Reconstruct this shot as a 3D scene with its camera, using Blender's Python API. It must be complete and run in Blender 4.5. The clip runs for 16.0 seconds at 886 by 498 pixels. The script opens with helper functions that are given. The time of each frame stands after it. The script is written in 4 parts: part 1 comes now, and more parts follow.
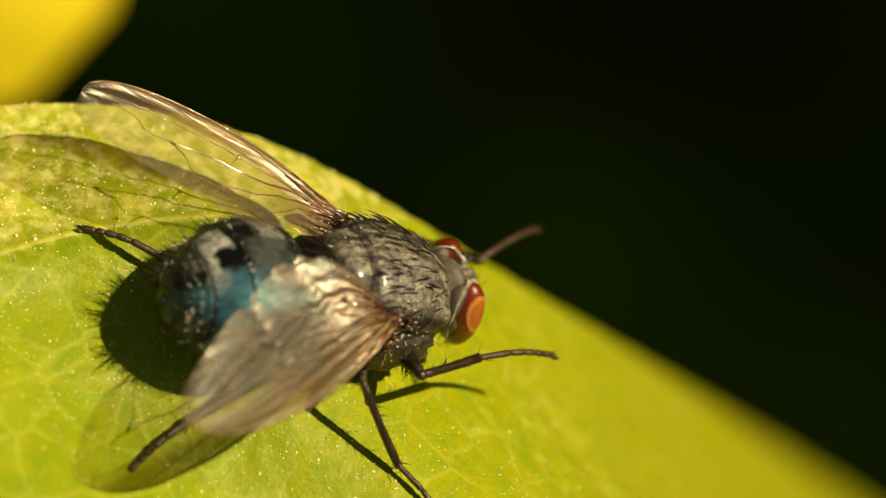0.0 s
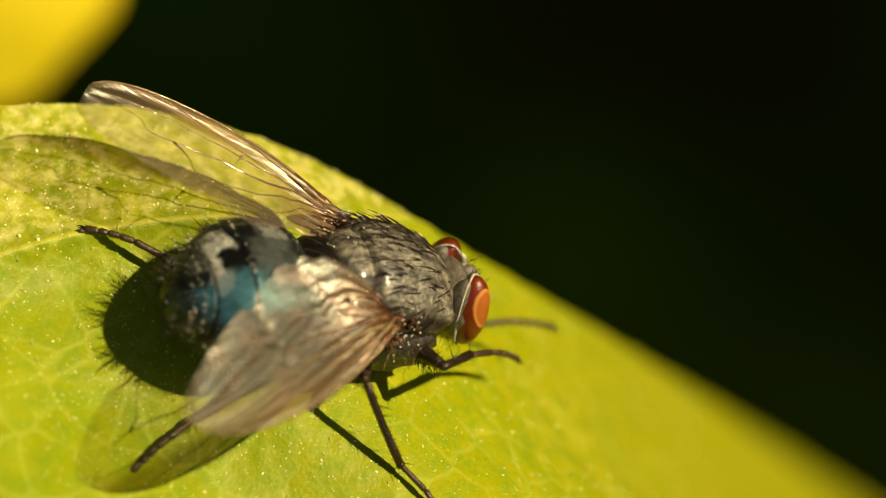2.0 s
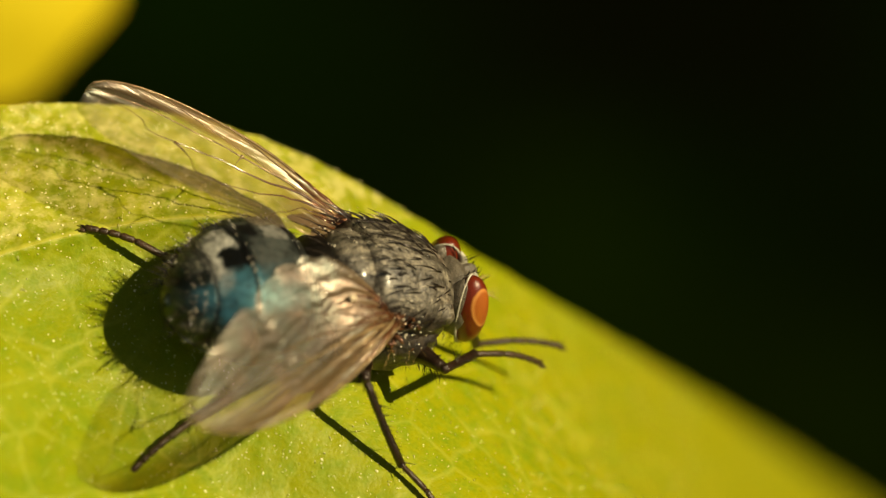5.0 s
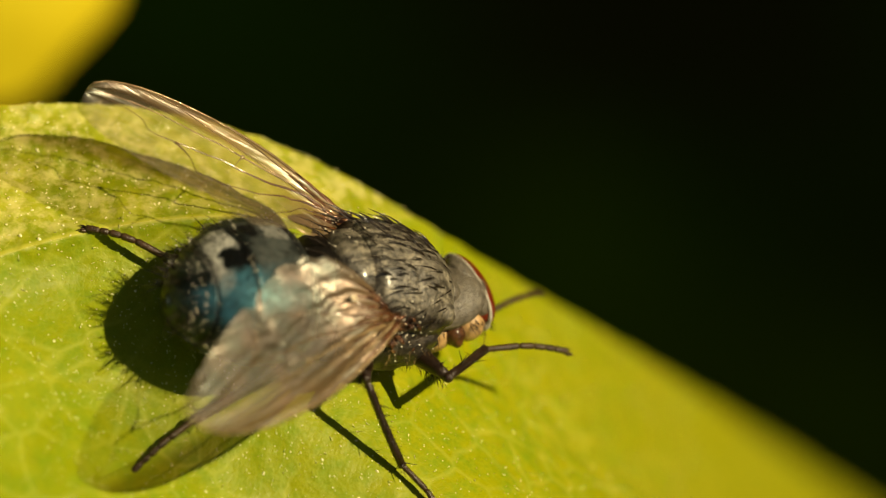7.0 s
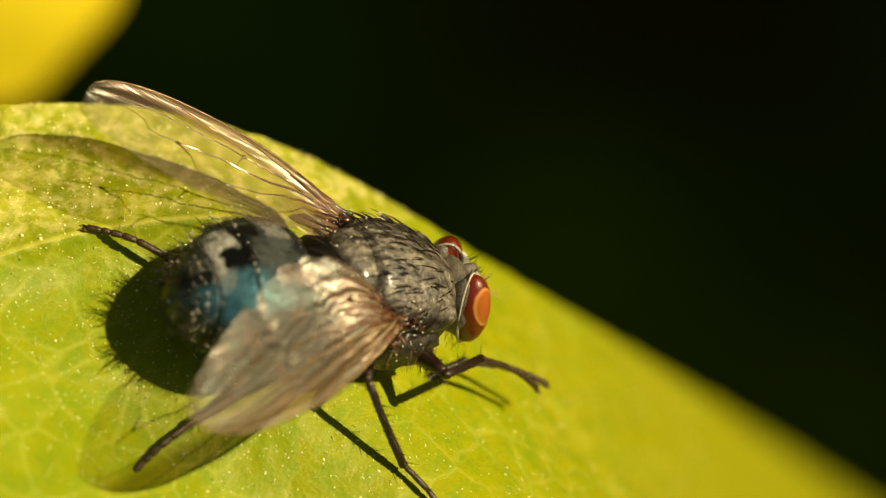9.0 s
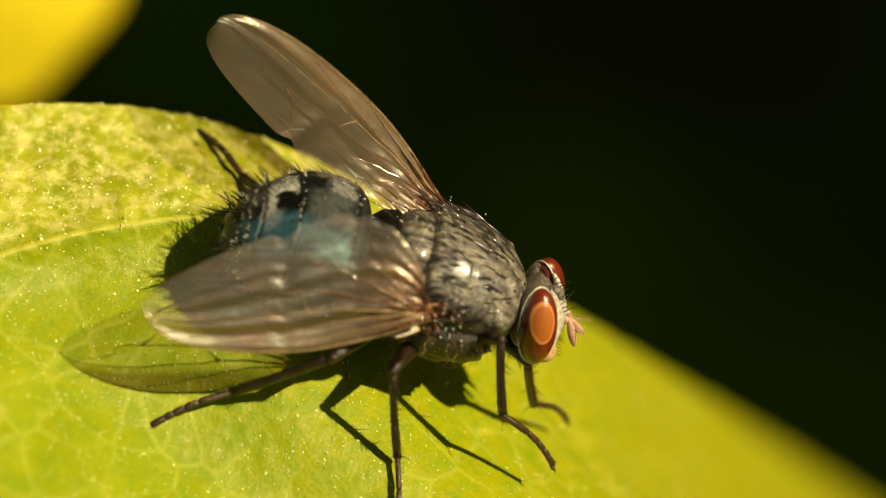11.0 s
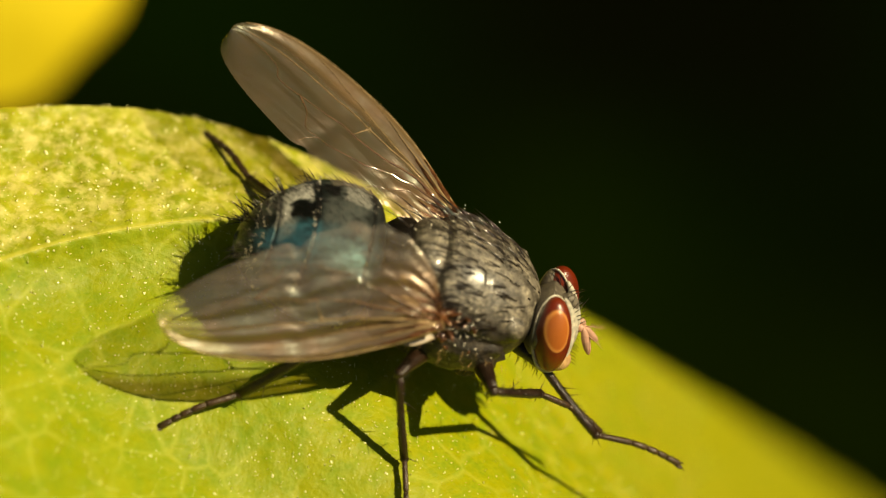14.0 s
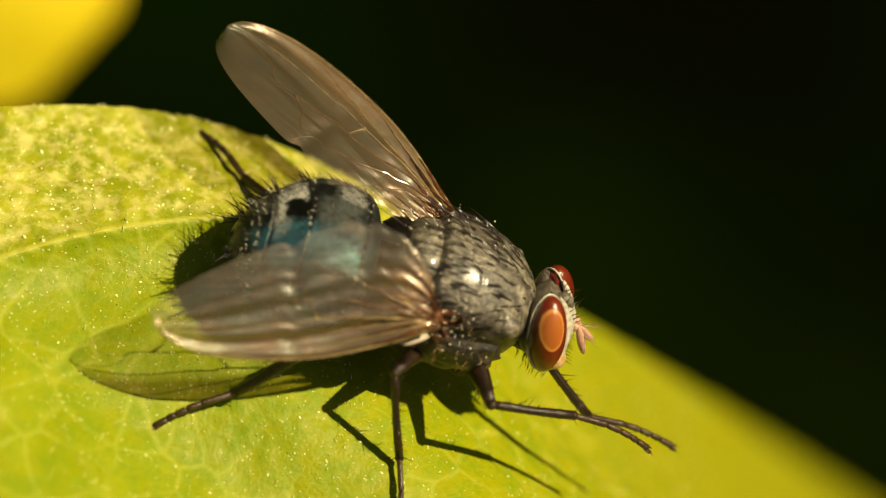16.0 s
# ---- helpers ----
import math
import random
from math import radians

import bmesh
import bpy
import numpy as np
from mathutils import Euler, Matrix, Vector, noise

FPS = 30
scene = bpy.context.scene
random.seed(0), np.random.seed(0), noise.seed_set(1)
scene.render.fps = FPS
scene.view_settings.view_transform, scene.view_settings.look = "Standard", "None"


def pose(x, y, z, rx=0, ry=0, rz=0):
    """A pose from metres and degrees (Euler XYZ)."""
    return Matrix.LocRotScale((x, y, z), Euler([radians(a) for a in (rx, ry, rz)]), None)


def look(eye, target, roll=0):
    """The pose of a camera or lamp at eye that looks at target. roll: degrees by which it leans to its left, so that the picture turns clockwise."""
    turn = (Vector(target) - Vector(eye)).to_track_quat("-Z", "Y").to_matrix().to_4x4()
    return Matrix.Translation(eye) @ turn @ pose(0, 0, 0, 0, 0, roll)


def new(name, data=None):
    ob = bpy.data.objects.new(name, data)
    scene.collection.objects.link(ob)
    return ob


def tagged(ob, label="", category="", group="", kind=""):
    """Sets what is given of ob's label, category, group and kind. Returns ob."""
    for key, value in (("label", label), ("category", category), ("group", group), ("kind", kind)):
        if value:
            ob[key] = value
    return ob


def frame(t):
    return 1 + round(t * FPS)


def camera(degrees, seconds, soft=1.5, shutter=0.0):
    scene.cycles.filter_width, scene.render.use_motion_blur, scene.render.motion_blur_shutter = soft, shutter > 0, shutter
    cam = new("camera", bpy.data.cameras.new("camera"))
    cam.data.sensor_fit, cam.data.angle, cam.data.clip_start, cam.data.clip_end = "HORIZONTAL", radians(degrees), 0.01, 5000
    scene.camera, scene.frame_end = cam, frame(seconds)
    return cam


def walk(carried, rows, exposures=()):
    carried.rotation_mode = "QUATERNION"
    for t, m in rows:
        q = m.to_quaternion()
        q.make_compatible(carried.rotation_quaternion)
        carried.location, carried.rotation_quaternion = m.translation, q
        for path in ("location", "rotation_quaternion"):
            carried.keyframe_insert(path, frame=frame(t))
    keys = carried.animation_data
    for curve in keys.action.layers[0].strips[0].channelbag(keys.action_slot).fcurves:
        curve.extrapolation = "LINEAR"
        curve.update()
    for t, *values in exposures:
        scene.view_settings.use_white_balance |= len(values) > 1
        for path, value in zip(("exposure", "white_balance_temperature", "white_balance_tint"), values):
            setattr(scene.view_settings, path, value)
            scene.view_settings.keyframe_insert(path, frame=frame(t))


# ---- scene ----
MM = 0.001
# The stage: u to the right, v up, w towards the lens, in millimetres, with its origin on the insect.
TILT = radians(35)
STAGE = Matrix(((1, 0, 0, 0),
                (0, math.sin(TILT), -math.cos(TILT), 0),
                (0, math.cos(TILT), math.sin(TILT), 0.55),
                (0, 0, 0, 1)))
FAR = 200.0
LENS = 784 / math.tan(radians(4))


def spot(u, v, w):
    return STAGE @ (Vector((u, v, w)) * MM)


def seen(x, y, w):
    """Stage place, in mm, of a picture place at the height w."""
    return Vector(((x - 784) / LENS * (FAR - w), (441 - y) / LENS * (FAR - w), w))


# ---- camera ----
cam = camera(8.0, 16.0, 1.1, 0.4)
cam.data.dof.use_dof = True
cam.data.dof.focus_distance = 0.1985
cam.data.dof.aperture_fstop = 31.0
cam.data.dof.aperture_blades = 0
SWAY = [(0, -4, 0), (0.5, -1.5, 0.5), (1, -3, 0), (1.5, 0, 0.5), (2, 1, 0.5), (2.5, 1, 0.5), (3, 1, -1), (3.5, 1, -1), (4, 0, -1),
        (6.5, 5.5, 0.5), (7, 3, 0), (7.5, 5.5, 0), (8, 4.5, -1), (8.5, 3, -1), (9, 5.5, -0.5), (11.5, 7, 0), (12, 10.5, 1.5),
        (12.5, 7, 0.5), (13, 13, 2.5), (13.5, 18, 2.5), (14, 18.5, 4), (14.5, 13, 2), (15, 13, 2.5), (15.5, 3, 2), (16, 10, 2.5)]
walk(cam, [(t, look(spot(-dx / 56, dy / 56, FAR), spot(-dx / 56, dy / 56, 0))) for t, dx, dy in SWAY],
     [(t, 0.35 + e) for t, e in ((0, 0.10), (0.5, 0.12), (1, 0.0), (1.5, 0.03), (2, 0.14), (2.5, 0.2), (3, -0.1), (3.5, -0.06), (4, 0.06), (6.5, -0.1), (7, -0.07), (7.5, 0.0), (8, 0.06), (9, 0.12), (11.5, 0.22), (13.5, 0.22), (14, 0.16), (16, 0.18))])

# ---- light ----
SUN = Vector((0.66, 0.36, 0.66)).normalized()
to_sun = (STAGE.to_3x3() @ SUN).normalized()
world = bpy.data.worlds.new("sky")
scene.world = world
world.use_nodes = True
wt = world.node_tree
sky = wt.nodes.new("ShaderNodeTexSky")
sky.sky_type, sky.sun_disc = "NISHITA", False
sky.sun_elevation = math.asin(to_sun.z)
sky.sun_rotation = math.atan2(to_sun.x, to_sun.y)
wt.links.new(sky.outputs[0], wt.nodes["Background"].inputs[0])
wt.nodes["Background"].inputs[1].default_value = 0.022
sun = new("sun", bpy.data.lights.new("sun", "SUN"))
sun.data.energy, sun.data.angle, sun.data.color = 5.0, radians(1.4), (1.0, 0.84, 0.50)
sun.matrix_world = look(to_sun * 3 + Vector((0, 0, 0.55)), (0, 0, 0.55))


# ---- materials ----
class Mat:
    """A node material whose coordinates are the object's own, in millimetres."""

    def __init__(self, name):
        self.m = bpy.data.materials.new(name)
        self.m.use_nodes = True
        self.t = self.m.node_tree
        self.bsdf = self.t.nodes["Principled BSDF"]
        self.out = self.t.nodes["Material Output"]
        tc = self.node("ShaderNodeTexCoord")
        mp = self.node("ShaderNodeMapping")
        mp.inputs["Scale"].default_value = (1000, 1000, 1000)
        self.link(tc.outputs["Object"], mp.inputs["Vector"])
        self.co = mp.outputs[0]

    def node(self, kind, **inputs):
        n = self.t.nodes.new(kind)
        for k, v in inputs.items():
            n.inputs[k.replace("_", " ")].default_value = v
        return n

    def link(self, a, b):
        self.t.links.new(a, b)

    def set(self, **kw):
        for k, v in kw.items():
            s = self.bsdf.inputs[k.replace("_", " ")]
            if hasattr(v, "is_output"):
                self.link(v, s)
            else:
                s.default_value = v
        return self

    def noise(self, scale, detail=4, stretch=(1, 1, 1), rough=0.55):
        mp = self.node("ShaderNodeMapping")
        mp.inputs["Scale"].default_value = stretch
        self.link(self.co, mp.inputs["Vector"])
        n = self.node("ShaderNodeTexNoise", Scale=scale, Detail=detail, Roughness=rough)
        self.link(mp.outputs[0], n.inputs["Vector"])
        return n.outputs[0]

    def cells(self, scale, feature="DISTANCE_TO_EDGE", warp=0.0):
        n = self.node("ShaderNodeTexVoronoi", Scale=scale)
        n.feature = feature
        co = self.co
        if warp:
            nz = self.node("ShaderNodeTexNoise", Scale=scale * 0.7, Detail=2.0)
            self.link(self.co, nz.inputs["Vector"])
            add = self.node("ShaderNodeVectorMath")
            add.operation = "MULTIPLY_ADD"
            add.inputs[1].default_value = (warp, warp, warp)
            self.link(nz.outputs[1], add.inputs[0])
            self.link(self.co, add.inputs[2])
            co = add.outputs[0]
        self.link(co, n.inputs["Vector"])
        return n.outputs["Distance"]

    def ramp(self, fac, *stops):
        r = self.node("ShaderNodeValToRGB")
        e = r.color_ramp.elements
        while len(e) < len(stops):
            e.new(0.5)
        for el, (p, c) in zip(e, stops):
            el.position, el.color = p, (c, c, c, 1) if isinstance(c, (int, float)) else (*c, 1)
        self.link(fac, r.inputs[0])
        return r.outputs[0]

    def mix(self, fac, a, b, blend="MIX"):
        n = self.node("ShaderNodeMix")
        n.data_type, n.blend_type = "RGBA", blend
        for v, s in ((fac, n.inputs[0]), (a, n.inputs[6]), (b, n.inputs[7])):
            if hasattr(v, "is_output"):
                self.link(v, s)
            else:
                s.default_value = v if isinstance(v, (int, float)) else (*v, 1)
        return n.outputs[2]

    def math(self, op, a, b=0.0, c=0.0):
        n = self.node("ShaderNodeMath")
        n.operation = op
        for v, s in zip((a, b, c), n.inputs):
            if hasattr(v, "is_output"):
                self.link(v, s)
            else:
                s.default_value = v
        return n.outputs[0]

    def bands(self, scale, warp, axis="X"):
        n = self.node("ShaderNodeTexWave", Scale=scale, Distortion=warp, Detail=3.0, Detail_Scale=1.5)
        n.bands_direction = axis
        self.link(self.co, n.inputs["Vector"])
        return n.outputs[1]

    def within(self, v, a, b, soft):
        """1 where v lies between a and b, fading over soft."""
        lo = self.node("ShaderNodeMapRange")
        hi = self.node("ShaderNodeMapRange")
        for n, p, q in ((lo, a - soft, a + soft), (hi, b + soft, b - soft)):
            n.inputs["From Min"].default_value, n.inputs["From Max"].default_value = p, q
            n.interpolation_type = "SMOOTHSTEP"
            self.link(v, n.inputs["Value"])
        return self.math("MULTIPLY", lo.outputs[0], hi.outputs[0])

    def field(self, x, y, box, soft=0.06):
        return self.math("MULTIPLY", self.within(x, box[0], box[1], soft), self.within(y, box[2], box[3], soft))

    def axes(self):
        s = self.node("ShaderNodeSeparateXYZ")
        self.link(self.co, s.inputs[0])
        return s.outputs

    def bump(self, height, mm=0.02, strength=1.0):
        b = self.node("ShaderNodeBump", Strength=strength, Distance=mm * MM)
        self.link(height, b.inputs["Height"])
        self.link(b.outputs[0], self.bsdf.inputs["Normal"])
        return self


def leaf_material():
    k = Mat("leaf_green")
    big = k.noise(0.16, 3)
    fine = k.noise(1.7, 6, rough=0.6)
    grain = k.noise(7.0, 4)
    mid = k.noise(0.55, 4)
    net = k.cells(0.5, warp=1.2)
    mesh = k.cells(3.0, warp=0.3)
    x, y, z = k.axes()
    ripe = k.math("MULTIPLY_ADD", x, 0.045, 0.45)
    ripe = k.math("ADD", ripe, k.math("MULTIPLY_ADD", big, 0.9, -0.45))
    base = k.mix(k.ramp(ripe, (0.1, 0.0), (0.9, 1.0)), (0.235, 0.272, 0.001), (0.38, 0.338, 0.001))
    base = k.mix(k.ramp(fine, (0.40, 0.0), (0.66, 0.8)), base, (0.17, 0.255, 0.003))
    v = k.math("ADD", k.math("MULTIPLY", y, math.sin(TILT)), k.math("MULTIPLY", z, math.cos(TILT)))
    du = k.math("MINIMUM", k.math("ADD", x, 6.5), 0.0)
    over = k.math("ADD", k.math("SUBTRACT", v, 1.05), k.math("MULTIPLY", k.math("MULTIPLY", du, du), 0.0225))
    # paler above the rib: sunward slope and waxy sheen put into the colour
    upper = k.ramp(k.math("MULTIPLY_ADD", over, 0.5, 0.5), (0.45, 0.0), (0.75, 1.0))
    pale_sheen = k.math("MULTIPLY", upper, k.ramp(k.noise(1.9, 5, rough=0.62), (0.45, 0.0), (0.62, 1.0)))
    base = k.mix(k.math("MULTIPLY", k.ramp(mid, (0.45, 0.0), (0.7, 1.0)), k.math("MULTIPLY_ADD", upper, 0.4, 0.2)), base, (0.56, 0.53, 0.03))
    base = k.mix(k.math("MULTIPLY", upper, 0.15), base, (0.52, 0.43, 0.008))
    base = k.mix(k.math("MULTIPLY", pale_sheen, 0.5), base, (0.86, 0.74, 0.26))
    base = k.mix(k.math("MULTIPLY", k.ramp(net, (0.0, 0.20), (0.06, 0.0)), k.ramp(k.noise(0.3, 2), (0.4, 0.3), (0.6, 1.0))), base, (0.66, 0.64, 0.12))
    base = k.mix(k.math("MULTIPLY", k.ramp(k.math("ABSOLUTE", over), (0.02, 1.0), (0.11, 0.0)), 0.38), base, (0.70, 0.58, 0.08))
    base = k.mix(k.ramp(mesh, (0.0, 0.10), (0.12, 0.0)), base, (0.55, 0.53, 0.03))
    hgt = k.mix(0.5, fine, grain)
    hgt = k.mix(0.12, hgt, k.ramp(net, (0.0, 0.0), (0.25, 1.0)))
    k.set(Base_Color=base, Roughness=k.ramp(fine, (0.3, 0.34), (0.7, 0.55)), Specular_IOR_Level=k.math("MULTIPLY_ADD", upper, 0.34, 0.16))
    k.bump(hgt, 0.06)
    tr = k.node("ShaderNodeBsdfTranslucent")
    tr.inputs[0].default_value = (0.5, 0.52, 0.004, 1)
    mx = k.node("ShaderNodeMixShader")
    mx.inputs[0].default_value = 0.15
    k.link(k.bsdf.outputs[0], mx.inputs[1])
    k.link(tr.outputs[0], mx.inputs[2])
    k.link(mx.outputs[0], k.out.inputs[0])
    return k.m


def yellow_material():
    k = Mat("leaf_yellow")
    c = k.mix(k.ramp(k.noise(0.12, 2), (0.35, 0.0), (0.65, 1.0)), (0.67, 0.51, 0.002), (0.58, 0.47, 0.003))
    return k.set(Base_Color=c, Roughness=0.5).bump(k.noise(1.0), 0.05).m


def plain(name, color, rough=0.5, grain=4.0, dark=0.6, bump=0.01, metal=0.0, spec=0.5):
    k = Mat(name)
    c = k.mix(k.ramp(k.noise(grain, 4), (0.3, 0.0), (0.7, 1.0)), tuple(dark * x for x in color), color)
    return k.set(Base_Color=c, Roughness=rough, Metallic=metal, Specular_IOR_Level=spec).bump(k.noise(grain * 3, 3), bump).m


def thorax_material():
    """Black shining shell under patchy grey dust, streaked along the body."""
    k = Mat("thorax_dusted")
    x, y, z = k.axes()
    wob = k.noise(1.1, 4)
    yy = k.math("MULTIPLY_ADD", wob, 0.4, k.math("ABSOLUTE", y))
    stripe = k.math("MAXIMUM", k.within(yy, 0.44, 0.66, 0.09), k.within(yy, 1.20, 1.46, 0.10))
    streak = k.ramp(k.noise(2.3, 5, (0.55, 1.7, 1.5), 0.62), (0.40, 0.0), (0.58, 1.0))
    blotch = k.ramp(k.noise(1.7, 5, rough=0.62), (0.34, 0.25), (0.52, 1.0))
    # thin dark lines: the bristles' cast shadows, put into the dust's colour
    bristle_shade = k.ramp(k.cells(1.5, warp=1.1), (0.0, 0.5), (0.07, 1.0))
    blotch = k.math("MULTIPLY", blotch, bristle_shade)
    comb = k.math("MULTIPLY_ADD", k.bands(2.9, 9.0), 0.28, 0.72)
    grit = k.ramp(k.noise(8.0, 5, rough=0.7), (0.36, 0.25), (0.60, 1.0))
    dust = k.math("MULTIPLY", k.math("MULTIPLY", blotch, k.math("MULTIPLY_ADD", streak, 0.6, 0.4)), k.math("MULTIPLY", comb, grit))
    dust = k.math("MULTIPLY", dust, k.math("MULTIPLY_ADD", stripe, -0.6, 1.0))
    col = k.mix(dust, (0.013, 0.010, 0.006), (0.47, 0.405, 0.295))
    # near black below the shield's edge; the rear hollow's shade is put into colour
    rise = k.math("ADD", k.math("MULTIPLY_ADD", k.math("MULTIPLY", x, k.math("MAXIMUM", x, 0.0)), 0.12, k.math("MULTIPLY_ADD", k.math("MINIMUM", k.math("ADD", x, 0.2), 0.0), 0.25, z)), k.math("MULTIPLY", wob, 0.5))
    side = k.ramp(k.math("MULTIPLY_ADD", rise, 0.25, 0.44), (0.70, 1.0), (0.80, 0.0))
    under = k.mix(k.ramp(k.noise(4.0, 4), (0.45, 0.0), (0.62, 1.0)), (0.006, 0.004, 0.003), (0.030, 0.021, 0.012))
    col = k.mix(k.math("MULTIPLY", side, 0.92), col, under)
    k.set(Base_Color=col, Roughness=k.ramp(dust, (0.0, 0.26), (0.6, 0.46)), Specular_IOR_Level=k.math("MULTIPLY_ADD", side, -0.25, 0.65),
          Coat_Weight=k.math("MULTIPLY_ADD", side, -0.5, 0.65), Coat_Roughness=k.ramp(k.noise(1.0, 3), (0.35, 0.16), (0.65, 0.32)))
    hgt = k.mix(0.5, k.noise(2.3, 5, (0.55, 1.7, 1.5), 0.62), k.noise(8.0, 5, rough=0.7))
    hgt = k.mix(0.4, hgt, k.noise(1.3, 3))
    hgt = k.mix(0.10, hgt, bristle_shade)
    return k.bump(hgt, 0.20).m


def abdomen_material():
    """Metallic blue rings, chequered with silvery dust and black."""
    k = Mat("abdomen_blue")
    x, y, z = k.axes()
    jag = k.noise(2.6, 5, rough=0.6)
    wx = k.math("MULTIPLY_ADD", jag, 0.5, k.math("SUBTRACT", x, 0.25))
    wy = k.math("MULTIPLY_ADD", k.noise(2.1, 5, rough=0.6), 0.8, k.math("SUBTRACT", y, 0.4))
    fleck = k.ramp(k.noise(7.0, 4, (2.4, 0.7, 0.8)), (0.32, 0.35), (0.60, 1.0))
    cloud = k.ramp(k.noise(1.3, 4), (0.36, 0.0), (0.62, 1.0))
    top = k.ramp(k.math("MULTIPLY_ADD", z, 0.3, 0.5), (0.44, 0.0), (0.62, 1.0))
    dark = k.mix(cloud, (0.009, 0.014, 0.013), (0.030, 0.046, 0.044))
    # blue belt on the right side only: its angle-bound flash put into colour
    belt = k.math("MULTIPLY", k.math("MULTIPLY_ADD", k.within(x, -9.0, -4.95, 0.1), 0.6, 0.4), k.math("MULTIPLY", k.within(wy, -1.95, -0.55, 0.22), k.within(z, -0.5, 1.25, 0.3)))
    col = k.mix(k.math("MULTIPLY", belt, k.math("MULTIPLY_ADD", cloud, 0.45, 0.5)), dark, (0.06, 0.19, 0.25))
    # dull grey bloom over the broad ring, with the wing base's veil put in
    bloom = k.math("MULTIPLY", k.field(wx, wy, (-4.95, -3.1, -0.85, 1.7), 0.16), k.math("MULTIPLY_ADD", cloud, 0.4, 0.2))
    col = k.mix(k.math("MULTIPLY", bloom, fleck), col, (0.115, 0.11, 0.095))
    # silvery fields of the two rear rings, mostly left: angle-bound shimmer put into colour
    silver = k.math("MAXIMUM", k.field(wx, wy, (-5.98, -5.25, 0.36, 1.5)), k.field(wx, wy, (-6.22, -5.84, -0.62, 1.1)))
    silver = k.math("MAXIMUM", silver, k.math("MULTIPLY", k.field(wx, wy, (-6.85, -6.30, 0.05, 0.80)), 0.55))
    # field on the broad ring, for the wing lobe lying over it
    silver = k.math("MAXIMUM", silver, k.math("MULTIPLY", k.field(wx, wy, (-4.30, -3.45, 0.55, 1.45), 0.09), 0.55))
    silver = k.math("MAXIMUM", silver, k.math("MULTIPLY", k.field(wx, wy, (-6.05, -5.70, -1.05, -0.40), 0.12), 0.45))
    silver = k.math("MULTIPLY", k.math("MULTIPLY", silver, fleck), top)
    col = k.mix(silver, col, (0.50, 0.48, 0.42))
    black = k.math("MAXIMUM", k.field(wx, wy, (-5.84, -5.02, -0.42, 0.34)), k.field(wx, wy, (-4.95, -4.45, 0.75, 1.35)))
    col = k.mix(k.math("MULTIPLY", black, 0.95), col, (0.006, 0.006, 0.006))
    for at in (3.3, 5.1, 6.12):
        line = k.ramp(k.math("ABSOLUTE", k.math("ADD", x, at)), (0.02, 1.0), (0.09, 0.0))
        col = k.mix(k.math("MULTIPLY", line, 0.9), col, (0.006, 0.007, 0.007))
    metal = k.math("MULTIPLY_ADD", k.math("MAXIMUM", silver, bloom), -0.6, 0.65)
    k.set(Base_Color=col, Roughness=k.ramp(k.noise(1.5), (0.3, 0.32), (0.7, 0.48)), Metallic=metal, Specular_IOR_Level=0.5)
    return k.bump(k.mix(0.5, k.noise(9.0, 4), k.noise(7.0, 4, (2.4, 0.7, 0.8))), 0.035).m


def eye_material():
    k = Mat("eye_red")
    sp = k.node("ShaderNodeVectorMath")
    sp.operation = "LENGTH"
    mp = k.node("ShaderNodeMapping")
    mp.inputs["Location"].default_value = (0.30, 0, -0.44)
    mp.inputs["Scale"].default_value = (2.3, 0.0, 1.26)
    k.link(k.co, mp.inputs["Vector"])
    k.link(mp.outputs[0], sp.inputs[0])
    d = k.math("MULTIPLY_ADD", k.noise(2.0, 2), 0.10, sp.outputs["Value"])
    # orange centre and pale ring: a reflection put into the eye's colour
    sheen_core = k.ramp(d, (0.84, 1.0), (0.93, 0.0))
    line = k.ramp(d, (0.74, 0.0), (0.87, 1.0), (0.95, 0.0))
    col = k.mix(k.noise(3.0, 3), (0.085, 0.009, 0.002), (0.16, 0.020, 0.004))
    col = k.mix(sheen_core, col, k.mix(k.noise(1.5, 3), (0.30, 0.082, 0.012), (0.38, 0.108, 0.014)))
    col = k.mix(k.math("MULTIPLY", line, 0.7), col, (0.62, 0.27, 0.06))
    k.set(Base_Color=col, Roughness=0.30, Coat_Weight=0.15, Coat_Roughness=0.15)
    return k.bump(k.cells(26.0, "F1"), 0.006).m


